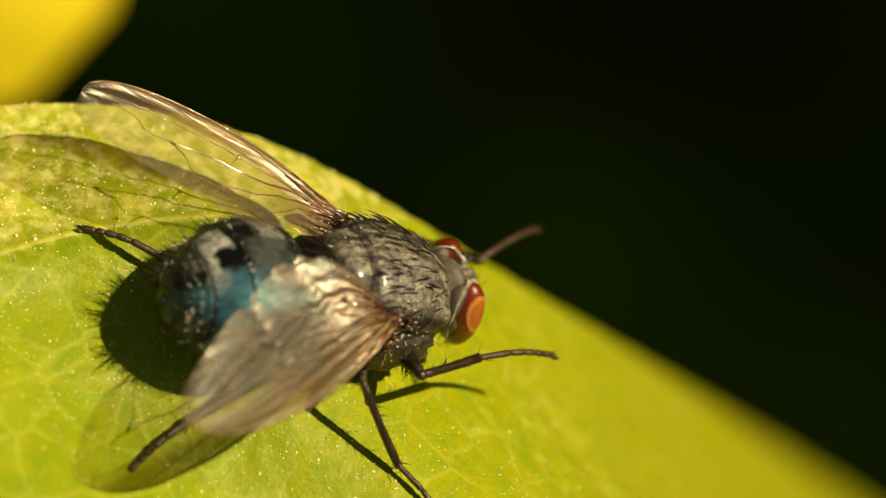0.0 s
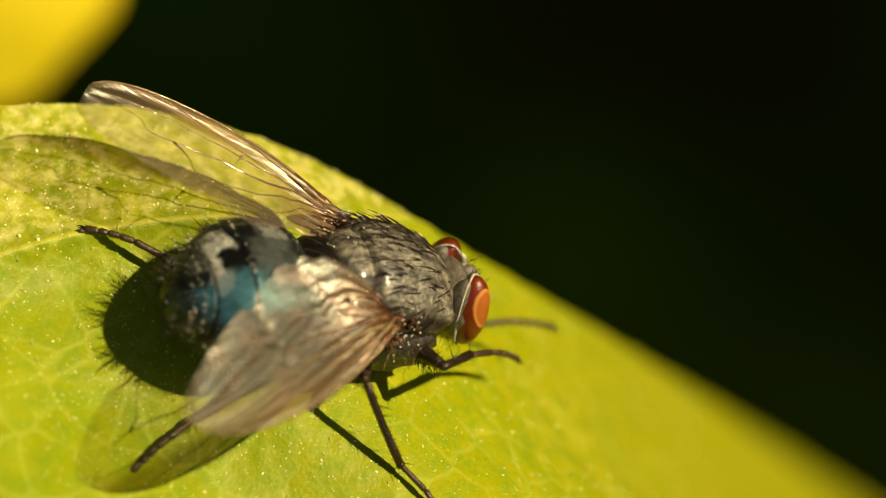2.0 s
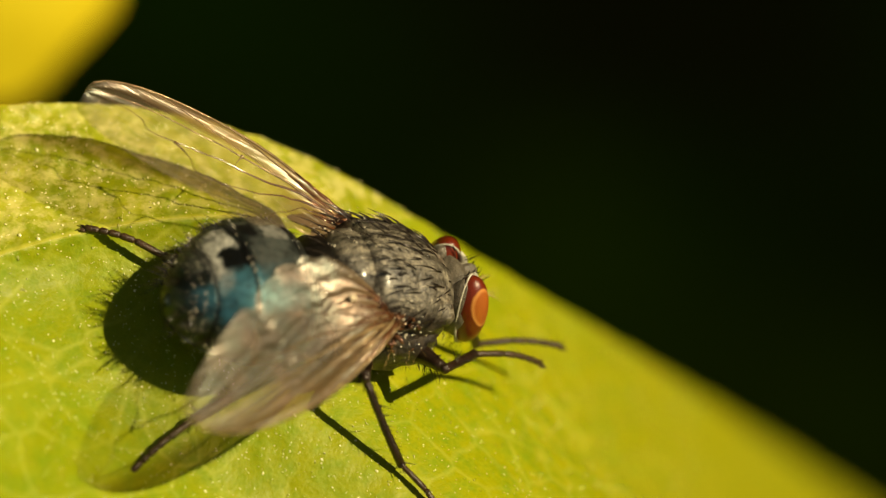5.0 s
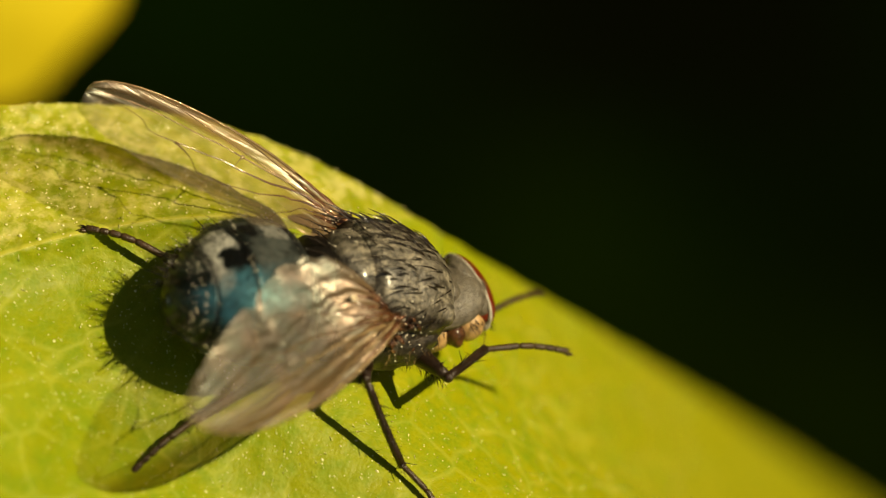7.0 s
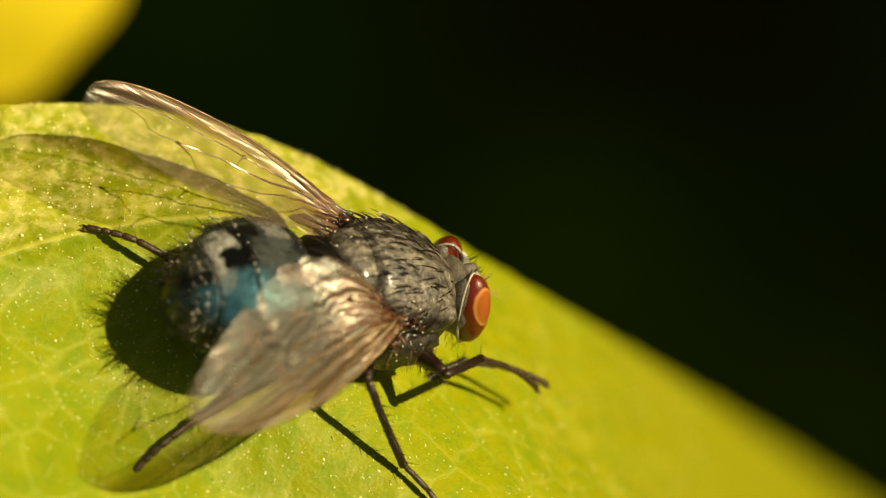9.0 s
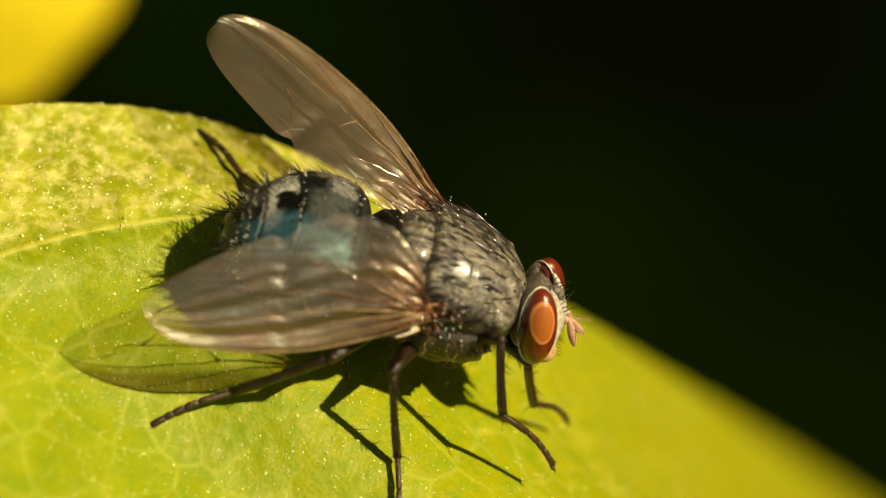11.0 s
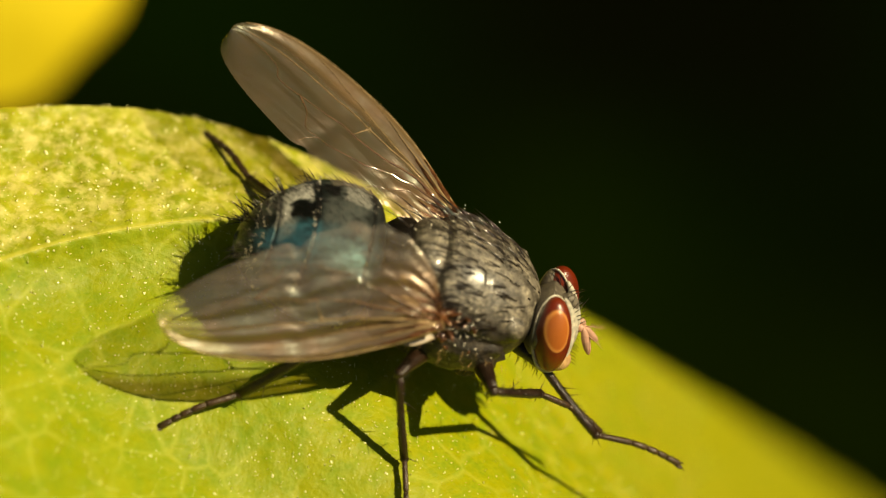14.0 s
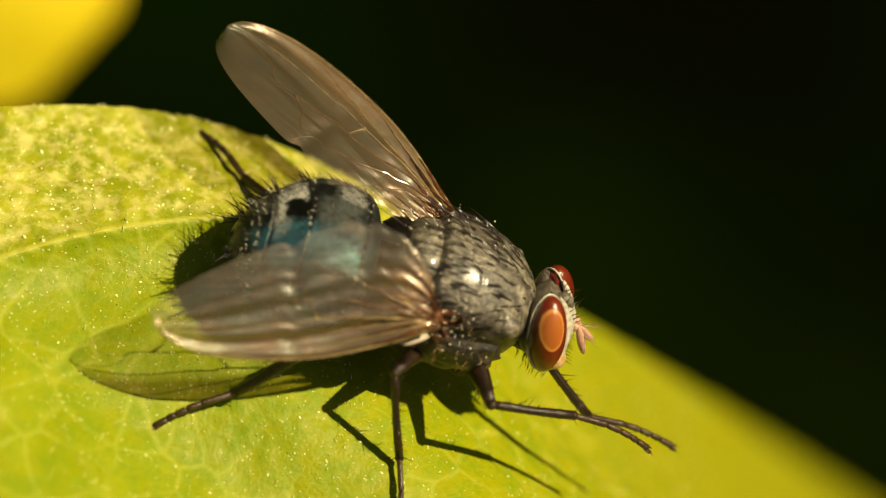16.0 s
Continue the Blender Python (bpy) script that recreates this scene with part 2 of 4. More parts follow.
def wing_material():
    k = Mat("wing_membrane")
    x, y, z = k.axes()
    streak = k.noise(0.9, 4, (0.22, 1.6, 1))
    grit = k.noise(5.0, 3, rough=0.6)
    fibre = k.noise(2.2, 4, (0.12, 2.2, 1), 0.6)
    swell = k.noise(0.8, 2, (0.7, 1, 1))
    basal = k.math("MULTIPLY", k.ramp(k.math("MULTIPLY", x, 0.1), (0.08, 1.0), (0.30, 0.0)), k.ramp(k.math("MULTIPLY", y, 0.25), (0.30, 1.0), (0.65, 0.0)))
    front = k.ramp(k.math("MULTIPLY_ADD", y, 0.5, 0.5), (0.22, 1.0), (0.52, 0.0))
    smoke = k.math("MAXIMUM", basal, k.math("MULTIPLY", front, 0.8))
    col = k.mix(streak, (0.085, 0.056, 0.026), (0.20, 0.145, 0.080))
    col = k.mix(k.math("MULTIPLY", smoke, 0.7), col, (0.15, 0.085, 0.032))
    k.set(Base_Color=col, Roughness=k.ramp(streak, (0.3, 0.22), (0.7, 0.36)), Specular_IOR_Level=0.85, IOR=1.7, Specular_Tint=(1.0, 0.93, 0.82, 1), Coat_Weight=0.35, Coat_Roughness=0.12,
          Thin_Film_Thickness=k.math("MULTIPLY_ADD", k.noise(0.7, 3), 110.0, 30.0), Thin_Film_IOR=1.33)
    hgt = k.mix(0.10, k.mix(0.4, fibre, swell), grit)
    k.bump(hgt, 0.10)
    clear = k.node("ShaderNodeBsdfTransparent")
    k.link(k.mix(smoke, (0.985, 0.97, 0.90), (0.58, 0.42, 0.22)), clear.inputs[0])
    mx = k.node("ShaderNodeMixShader")
    body = k.ramp(k.noise(0.6, 3, (0.5, 1, 1)), (0.3, 0.22), (0.7, 0.36))
    k.link(k.math("ADD", body, k.math("MULTIPLY", smoke, 0.36)), mx.inputs[0])
    k.link(clear.outputs[0], mx.inputs[1])
    k.link(k.bsdf.outputs[0], mx.inputs[2])
    # the film's own sheen
    film = k.node("ShaderNodeBsdfGlossy", Roughness=0.34)
    k.link(k.mix(k.ramp(k.noise(0.9, 3), (0.38, 0.0), (0.62, 1.0)), (0.150, 0.118, 0.100), (0.102, 0.118, 0.106)), film.inputs["Color"])
    k.link(k.bsdf.inputs["Normal"].links[0].from_socket, film.inputs["Normal"])
    both = k.node("ShaderNodeAddShader")
    k.link(mx.outputs[0], both.inputs[0])
    k.link(film.outputs[0], both.inputs[1])
    k.link(both.outputs[0], k.out.inputs[0])
    return k.m


def wingvein_material():
    k = Mat("wing_vein")
    c = k.mix(k.noise(3.0, 3), (0.06, 0.028, 0.010), (0.20, 0.11, 0.045))
    return k.set(Base_Color=c, Roughness=0.14, IOR=1.8, Specular_IOR_Level=0.9, Coat_Weight=1.0, Coat_Roughness=0.10).m


def backdrop_material():
    k = Mat("deep_shade")
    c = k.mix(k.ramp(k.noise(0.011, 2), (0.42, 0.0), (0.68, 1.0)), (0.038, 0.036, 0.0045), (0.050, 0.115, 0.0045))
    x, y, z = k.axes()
    # soft olive glow above the leaf's edge, put into the backdrop's colour
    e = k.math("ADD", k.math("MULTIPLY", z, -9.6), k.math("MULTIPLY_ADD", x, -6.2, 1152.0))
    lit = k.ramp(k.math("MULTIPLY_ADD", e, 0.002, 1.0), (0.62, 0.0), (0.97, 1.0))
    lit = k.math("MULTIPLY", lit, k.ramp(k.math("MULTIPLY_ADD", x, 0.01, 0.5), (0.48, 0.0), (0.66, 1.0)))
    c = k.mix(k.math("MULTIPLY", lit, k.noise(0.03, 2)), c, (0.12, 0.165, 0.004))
    # two round soft green glows, painted into the colour
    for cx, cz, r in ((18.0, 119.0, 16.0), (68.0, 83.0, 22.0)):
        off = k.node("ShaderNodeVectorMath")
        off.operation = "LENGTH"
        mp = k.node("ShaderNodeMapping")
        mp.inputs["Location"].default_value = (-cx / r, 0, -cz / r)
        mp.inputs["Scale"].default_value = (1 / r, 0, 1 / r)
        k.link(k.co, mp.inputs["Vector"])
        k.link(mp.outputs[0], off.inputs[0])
        glow_spot = k.ramp(off.outputs["Value"], (0.15, 1.0), (1.0, 0.0))
        c = k.mix(k.math("MULTIPLY", glow_spot, 0.7), c, (0.13, 0.22, 0.003))
    return k.set(Base_Color=c, Roughness=1.0, Specular_IOR_Level=0.0).m


LEAF, YELLOW = leaf_material(), yellow_material()
THORAX, ABDOMEN, EYE, WING = thorax_material(), abdomen_material(), eye_material(), wing_material()
BACKDROP = backdrop_material()
SOIL = plain("soil", (0.018, 0.014, 0.009), 0.95, 0.05, 0.5, 1.0)
STEM = plain("stem_green", (0.16, 0.2, 0.03), 0.5, 0.8, 0.6, 0.05)
VEIN = plain("leaf_vein", (0.52, 0.50, 0.05), 0.5, 1.5, 0.7, 0.03)
GLINT_HAIR = plain("leaf_glint_hair", (0.92, 0.86, 0.42), 0.18, 2.0, 0.8, 0.0)
CHITIN = plain("dark_chitin", (0.008, 0.0055, 0.0035), 0.5, 5.0, 0.4, 0.04, 0.0, 0.22)
TARSUS = plain("foot_brown", (0.062, 0.032, 0.013), 0.34, 6.0, 0.35, 0.03, 0.0, 0.5)
LEG = plain("leg_brown", (0.028, 0.014, 0.006), 0.28, 6.0, 0.35, 0.03, 0.0, 0.5)
BROWN = plain("brown_chitin", (0.11, 0.045, 0.015), 0.1, 5.0, 0.35, 0.03)
BRISTLE = plain("bristle_black", (0.022, 0.015, 0.009), 0.16, 5.0, 0.7, 0.0, 0.0, 1.0)
WINGVEIN = wingvein_material()
# paler gold than the other veins: their bright highlight put into the colour
FRONTVEIN = plain("front_vein", (0.42, 0.29, 0.14), 0.14, 3.0, 0.45, 0.02, 0.35, 1.0)
AMBER = plain("amber_chitin", (0.22, 0.085, 0.028), 0.16, 3.0, 0.10, 0.04, 0.45, 0.9)
GLINT = plain("pale_glint", (0.96, 0.88, 0.70), 0.12, 3.0, 0.9, 0.0, 0.0, 1.0)
GOLD = plain("golden_hair", (0.42, 0.27, 0.10), 0.12, 3.0, 0.7, 0.0, 0.0, 0.9)
CALYPTER = plain("calypter_pale", (0.30, 0.22, 0.13), 0.4, 3.0, 0.7, 0.02)
HALTERE = plain("haltere_cream", (0.66, 0.54, 0.36), 0.3, 4.0, 0.7, 0.01)
FACE = plain("face_silver", (0.60, 0.55, 0.43), 0.4, 6.0, 0.45, 0.02)
OCCIPUT = plain("occiput_grey", (0.15, 0.125, 0.09), 0.36, 5.0, 0.35, 0.04)
GENA = plain("gena_orange", (0.56, 0.34, 0.14), 0.38, 5.0, 0.6, 0.02)
ANTENNA = plain("antenna_tan", (0.55, 0.31, 0.21), 0.45, 6.0, 0.6, 0.01)


# ---- mesh tools (millimetres in, metres out) ----
def thing(name, label, category, m, group=""):
    ob = new(name)
    ob.empty_display_size = 0.002
    ob.matrix_basis = m
    return tagged(ob, label, category, group)


def part(name, geo, material, parent=None, label="", smooth=True, kind=""):
    verts, faces = geo
    me = bpy.data.meshes.new(name)
    me.from_pydata([(v[0] * MM, v[1] * MM, v[2] * MM) for v in verts], [], faces)
    me.materials.append(material)
    me.polygons.foreach_set("use_smooth", [smooth] * len(me.polygons))
    me.update()
    ob = new(name, me)
    if parent:
        ob.parent = parent
    return tagged(ob, label, "", "", kind)


def join(*geos):
    verts, faces = [], []
    for v, f in geos:
        n = len(verts)
        verts += list(v)
        faces += [tuple(i + n for i in q) for q in f]
    return verts, faces


def spline(rows, x):
    """Smooth value of a short table at x; the first column rises."""
    rows = list(rows)
    if x <= rows[0][0]:
        return rows[0][1:]
    if x >= rows[-1][0]:
        return rows[-1][1:]
    i = max(k for k in range(len(rows) - 1) if rows[k][0] <= x)
    a, b = rows[i], rows[i + 1]
    p, q = rows[max(i - 1, 0)], rows[min(i + 2, len(rows) - 1)]
    t = (x - a[0]) / (b[0] - a[0])
    out = []
    for j in range(1, len(a)):
        ma = (b[j] - p[j]) / max(b[0] - p[0], 1e-6) * (b[0] - a[0])
        mb = (q[j] - a[j]) / max(q[0] - a[0], 1e-6) * (b[0] - a[0])
        out.append((2 * t ** 3 - 3 * t * t + 1) * a[j] + (t ** 3 - 2 * t * t + t) * ma + (3 * t * t - 2 * t ** 3) * b[j] + (t ** 3 - t * t) * mb)
    return out


def loft(rows, x0, x1, steps=24, n=40, flare=0.0, fn=None):
    """Body along x from a table of (x, z, half width, half height)."""
    verts, faces = [], []
    for i in range(steps + 1):
        x = x0 + (x1 - x0) * i / steps
        zc, ry, rz = spline(rows, x)
        g = 1 + flare * (i / steps)
        for j in range(n):
            a = 2 * math.pi * j / n
            f = g * (fn(x, a) if fn else 1.0)
            verts.append((x, ry * f * math.cos(a), zc + rz * f * math.sin(a)))
    for i in range(steps):
        for j in range(n):
            k = (j + 1) % n
            faces.append((i * n + j, i * n + k, (i + 1) * n + k, (i + 1) * n + j))
    faces.append(tuple(range(n)))
    faces.append(tuple(range(steps * n + n - 1, steps * n - 1, -1)))
    return verts, faces


def blob(c, r, turn=(0, 0, 0), n=24, m=14, fn=None):
    """Ellipsoid with an optional shaping function of its unit vector."""
    e = Euler([radians(a) for a in turn]).to_matrix()
    verts, faces = [], []
    for i in range(m + 1):
        th = math.pi * i / m
        for j in range(n):
            ph = 2 * math.pi * j / n
            d = Vector((math.sin(th) * math.cos(ph), math.sin(th) * math.sin(ph), math.cos(th)))
            s = fn(d) if fn else 1.0
            verts.append(tuple(Vector(c) + e @ Vector((d.x * r[0] * s, d.y * r[1] * s, d.z * r[2] * s))))
    for i in range(m):
        for j in range(n):
            k = (j + 1) % n
            faces.append((i * n + j, (i + 1) * n + j, (i + 1) * n + k, i * n + k))
    return verts, faces


def tube(points, radii, n=8):
    """A round rod along points."""
    verts, faces = [], []
    pts = [Vector(p) for p in points]
    side = None
    for i, p in enumerate(pts):
        d = (pts[min(i + 1, len(pts) - 1)] - pts[max(i - 1, 0)]).normalized()
        if side is None:
            side = d.orthogonal().normalized()
        side = (side - d * side.dot(d)).normalized()
        up = d.cross(side)
        for j in range(n):
            a = 2 * math.pi * j / n
            verts.append(tuple(p + (side * math.cos(a) + up * math.sin(a)) * radii[i]))
    for i in range(len(pts) - 1):
        for j in range(n):
            k = (j + 1) % n
            faces.append((i * n + j, i * n + k, (i + 1) * n + k, (i + 1) * n + j))
    faces.append(tuple(reversed(range(n))))
    faces.append(tuple(range((len(pts) - 1) * n, len(pts) * n)))
    return verts, faces


def bristle(base, way, length, r=0.03, bend=(0, 0, 0), n=3):
    base, way, bend = Vector(base), Vector(way).normalized(), Vector(bend)
    pts = [base + way * (length * t) + bend * (length * t * t) for t in (-0.04, 0.3, 0.65, 1.0)]
    return tube(pts, [r, r * 0.85, r * 0.55, r * 0.12], n)


# ---- the leaf's form ----
def along(u, v):
    return 0.855 * u - 0.52 * v, 0.52 * u + 0.855 * v


def fall(p):
    """How far the blade's far edge drops away."""
    q = min(p, 11.0)
    return 12 * math.exp(0.148 * (q - 1)) * (1 + 0.11 * (p - q))


def rib_v(u):
    """The raised rib's line across the blade."""
    return 1.05 - (0.0225 if u < -6.5 else 0.008) * (u + 6.5) ** 2


def leaf_w(u, v, fine=True):
    """Height of the blade at a place of the picture plane."""
    p, q = along(u, v)
    h = max(0.0, (q + 8) / 8.9) ** 2
    w = 2.0 - fall(p) * h + 0.20 * math.log1p(math.exp((-4 - q) * 1.2)) / 1.2
    w += 0.42 * math.log1p(math.exp((-0.8 * u - 0.6 * v - 10.4) * 1.6)) / 1.6
    w += 0.5 * math.log1p(math.exp((-0.55 * u - 0.85 * v - 10.3) * 2)) / 2
    w -= 0.85 * math.log1p(math.exp((v - 1.6) * 2.2)) / 2.2 * (1 if u < -3 else math.exp(-(u + 3) / 3))
    if fine:
        rib = v - rib_v(u)
        fade = 1 if u < 0 else math.exp(-u / 3)
        w += fade * 0.08 * math.exp(-(rib / 0.25) ** 2)
        w -= fade * (0.5 * math.exp(-(rib / 3.5) ** 2) if rib > 0 else 0.55 * math.exp(-(rib / 2.2) ** 2)) * math.sqrt(rib * rib + 0.01)
        amp = 0.05 + 0.13 / (1 + math.exp(-rib * 6))
        w += amp * 0.7 * noise.noise(Vector((u * 2.9, v * 2.9, 9.0))) + amp * noise.noise(Vector((u * 0.9, v * 0.9, 0.3))) + amp * 0.5 * noise.noise(Vector((u * 2.2, v * 2.2, 4.0)))
    return w


def edge_q(p):
    q = 0.38 - 3.8 * (max(0.0, -2 - p) / 12.3) ** 2.4 - 0.003 * max(0.0, p - 4) ** 2
    return q + 0.06 * noise.noise(Vector((p * 1.7, 0, 0)))


def on_leaf(u, v, lift=0.0):
    """Stage place of the blade as seen along the line of sight of (u, v)."""
    w = leaf_w(u, v) + lift
    s = (FAR - w) / FAR
    return Vector((u * s, v * s, w))


# ---- ground and backdrop ----
def ground():
    n, size = 48, 40.0
    verts, faces = [], []
    for i in range(n + 1):
        for j in range(n + 1):
            x, y = ((2 * i / n - 1) ** 3 * size, (2 * j / n - 1) ** 3 * size)
            verts.append((x * 1000, y * 1000, 1000 * 0.03 * noise.noise(Vector((x * 2, y * 2, 0)))))
    for i in range(n):
        for j in range(n):
            a = i * (n + 1) + j
            faces.append((a, a + n + 1, a + n + 2, a + 1))
    tagged(part("ground", (verts, faces), SOIL), "dark bare garden soil in shade", "ground", "", "structure")


def backdrop():
    """A dark bank of shaded growth, far behind the leaf."""
    n, m = 40, 24
    verts, faces = [], []
    for i in range(n + 1):
        a = math.pi * (0.08 + 0.84 * i / n)
        for j in range(m + 1):
            z = 2.4 * j / m
            r = 0.62 + 0.04 * noise.noise(Vector((a * 4, z * 4, 1)))
            verts.append((r * 1000 * math.cos(a), r * 1000 * math.sin(a), 1000 * (z - 0.05)))
    for i in range(n):
        for j in range(m):
            b = i * (m + 1) + j
            faces.append((b, b + 1, b + m + 2, b + m + 1))
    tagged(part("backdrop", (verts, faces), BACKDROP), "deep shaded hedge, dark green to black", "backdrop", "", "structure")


ground()
backdrop()


# ---- the leaf and its plant ----
def stage_part(name, geo, material, parent, label="", kind=""):
    verts, faces = geo
    m = STAGE.to_3x3()
    return part(name, ([m @ Vector(v) for v in verts], faces), material, parent, label, True, kind)


def main_leaf(parent):
    n, m = 260, 190
    verts, faces = [], []
    for i in range(n + 1):
        p = -25.0 + 45.0 * i / n
        a = (p + 25.0) / 45.0
        top = edge_q(p)
        low = -8.5 - 11.0 * math.sqrt(max(0.0, 1 - (2 * a - 1) ** 2))
        top = max(top, low + 0.4) if p > -10 else max(top, -8.5 + 0.2)
        for j in range(m + 1):
            b = j / m
            q = top + (low - top) * b ** 1.25
            u, v = 0.855 * p + 0.52 * q, -0.52 * p + 0.855 * q
            verts.append(on_leaf(u, v))
    for i in range(n):
        for j in range(m):
            k = i * (m + 1) + j
            faces.append((k, k + 1, k + m + 2, k + m + 1))
    ob = stage_part("leaf", (verts, faces), LEAF, parent, "sunlit yellow-green leaf with a raised rib and fine hairs")
    so = ob.modifiers.new("thick", "SOLIDIFY")
    so.thickness, so.offset = 0.22 * MM, -1.0
    return ob


def leaf_glints_hairs(leaf):
    rnd = random.Random(4)
    geos = []
    for k in range(4200):
        u, v = rnd.uniform(-14.8, 8), rnd.uniform(-8.8, 4.8)
        p, q = along(u, v)
        if q > edge_q(p) - 0.1:
            continue
        b = on_leaf(u, v, 0.0)
        # most are bright beads in place of the blade's sparkles, the rest hairs
        if rnd.random() < 0.85:
            r = rnd.uniform(0.007, 0.022) * (1.8 if rnd.random() < 0.07 else 1) * (1.5 if v > rib_v(u) else 1)
            geos.append(blob(b + Vector((0, 0, r * 0.2)), (r, r * rnd.uniform(0.8, 2.2), r * 0.4), (0, 0, rnd.uniform(0, 180)), 6, 4))
        else:
            d = Vector((rnd.gauss(0, 0.5), rnd.gauss(0, 0.5), 1)).normalized()
            geos.append(bristle(b, d, rnd.uniform(0.05, 0.16), rnd.uniform(0.010, 0.02), (rnd.gauss(0, .4), rnd.gauss(0, .4), 0)))
    for k in range(45):
        p = -15 + 15 * rnd.random()
        q = edge_q(p)
        b = on_leaf(0.855 * p + 0.52 * q, -0.52 * p + 0.855 * q, -0.02)
        geos.append(bristle(b, (0.5 + rnd.gauss(0, .4), 0.8, rnd.gauss(0, .4)), rnd.uniform(0.03, 0.10), rnd.uniform(0.02, 0.04)))
    stage_part("hairs", join(*geos), GLINT_HAIR, leaf, "tiny pale beads for glints, and hairs, on the leaf", "stuff")


def leaf_veins(leaf):
    """The raised rib and the finer veins that leave it."""
    def run(fn, n, r0, r1):
        pts = [on_leaf(*fn(k / n), -0.011) for k in range(n + 1)]
        return tube(pts, [r0 + (r1 - r0) * k / n for k in range(n + 1)], 8)
    stage_part("rib", run(lambda t: (-16 + 15 * t, rib_v(-16 + 15 * t)), 70, 0.02, 0.012), VEIN, leaf, "pale raised leaf rib")
    for u0, v0, du, dv, r in ((-4.6, -5.6, 1.2, -3.4, 0.012), (-13.8, 0.0, 2.2, 3.6, 0.018), (-11.3, 0.6, 2.6, 2.9, 0.018),
                              (-8.6, 1.0, 2.6, 2.2, 0.018), (-12.0, -4.2, 4.2, -2.6, 0.015), (-10.6, -2.2, 2.8, -1.8, 0.015), (-8.8, -6.2, 3.8, -2.2, 0.015)):
        def line(t, u0=u0, v0=v0, du=du, dv=dv):
            return u0 + du * t ** 0.85 + 0.12 * math.sin(t * 9 + u0), v0 + dv * t + 0.10 * math.sin(t * 12)
        stage_part("vein", run(line, 50, r * 0.7, r * 0.3), VEIN, leaf)


def plant():
    root = thing("shrub", "green garden shrub with sunlit yellow-green leaves", "shrub", Matrix.Translation((0, 0, 0.55)))
    leaf = main_leaf(root)
    leaf_glints_hairs(leaf)
    leaf_veins(leaf)
    m = STAGE.to_3x3()
    base = m @ on_leaf(0.855 * -24.9 + 0.52 * -8.6, 0.52 * 24.9 + 0.855 * -8.6)
    pts = [base + Vector((2, 0, -0.2)), base + Vector((-6, 2, -2)), base + Vector((-16, 5, -10)), base + Vector((-24, 7, -30))]
    part("petiole", tube(pts, [0.7, 0.8, 0.9, 1.2], 12), STEM, root)
    foot = pts[-1]
    part("stem", tube([Vector((foot.x - 1, foot.y + 1, foot.z + 60)), Vector((foot.x - 2, foot.y, foot.z)),
                       Vector((foot.x - 8, foot.y + 4, foot.z - 200)), Vector((foot.x - 4, foot.y + 10, -580))], [1.6, 2.2, 3.0, 4.0], 14), STEM, root, "green shrub stem")
    # the yellow leaf behind, out of the lens's depth
    verts, faces = [], []
    n, k = 48, 28
    for i in range(n + 1):
        s = i / n
        x = 30 * s ** 1.0
        half = 6.4 * math.sqrt(max(0.0, 1 - (max(0.0, x - 24) / 6.4) ** 2)) * (0.12 + 0.88 * min(1.0, s / 0.45) ** 0.7) + 0.02
        for j in range(k + 1):
            c = 2 * j / k - 1
            y = half * c
            z = -0.02 * y * y - 0.012 * (x - 14) ** 2 + 0.2 * noise.noise(Vector((x * .3, y * .3, 2)))
            verts.append((x, y, z))
    for i in range(n):
        for j in range(k):
            q = i * (k + 1) + j
            faces.append((q, q + k + 1, q + k + 2, q + 1))
    way = Vector((0.72, -0.66, -0.15)).normalized()
    side = Vector((0.62, 0.75, 0.1))
    side = (side - way * side.dot(way)).normalized()
    turn = Matrix((way, side, way.cross(side))).transposed().to_4x4()
    tip = Matrix.Translation(Vector((-18.6, 11.1, -42)) - way * 24) @ turn
    ob = stage_part("leaf", ([tip @ Vector(v) for v in verts], faces), YELLOW, root, "bright yellow leaf with a smooth surface")
    so = ob.modifiers.new("thick", "SOLIDIFY")
    so.thickness = 0.3 * MM
    e = m @ (tip @ Vector((0.4, 0, 0.2)))
    part("petiole", tube([e, e + Vector((-3, 2, -2)), Vector((foot.x - 1.6, foot.y + 0.4, foot.z + 30))], [0.5, 0.7, 1.0], 10), STEM, root)


plant()

# ---- the fly ----
T1 = (Vector((-2.28, -1.16, 1.53)), Vector((0.828, -0.059, -0.557)), Vector((-0.359, 0.708, -0.608)))
T2 = (Vector((0.09, -1.02, 2.1)), Vector((0.917, -0.329, -0.228)), Vector((0.069, 0.691, -0.719)))


def fly_stage(du, dv, row):
    """Pose of the fly in the stage, in mm."""
    o, h, l = row
    h = h.normalized()
    l = (l - h * l.dot(h)).normalized()
    r = Matrix((h, l, h.cross(l))).transposed().to_4x4()
    return Matrix.Translation(o + Vector((du, dv, 0))) @ r


def blend(a, b, t, lift=0.0):
    up = (a.to_3x3() @ Vector((0, 0, 1)) + b.to_3x3() @ Vector((0, 0, 1))).normalized()
    return Matrix.Translation(a.translation.lerp(b.translation, t) + up * lift) @ a.to_quaternion().slerp(b.to_quaternion(), t).to_matrix().to_4x4()


P1, P2 = fly_stage(0, 0, T1), fly_stage(0, 0, T2)
P2A = fly_stage(-0.23, 0.18, T2)
P2B = fly_stage(-0.05, 0.12, T2)
FLY = [(0, P1), (9.3, P1), (9.7, blend(P1, P2A, 0.2, 0.1)), (10.1, blend(P1, P2A, 0.5, 0.15)), (10.5, blend(P1, P2A, 0.8, 0.1)),
       (10.9, P2A), (12.05, P2A), (12.4, P2B), (13.1, P2B), (13.4, P2), (16, P2)]


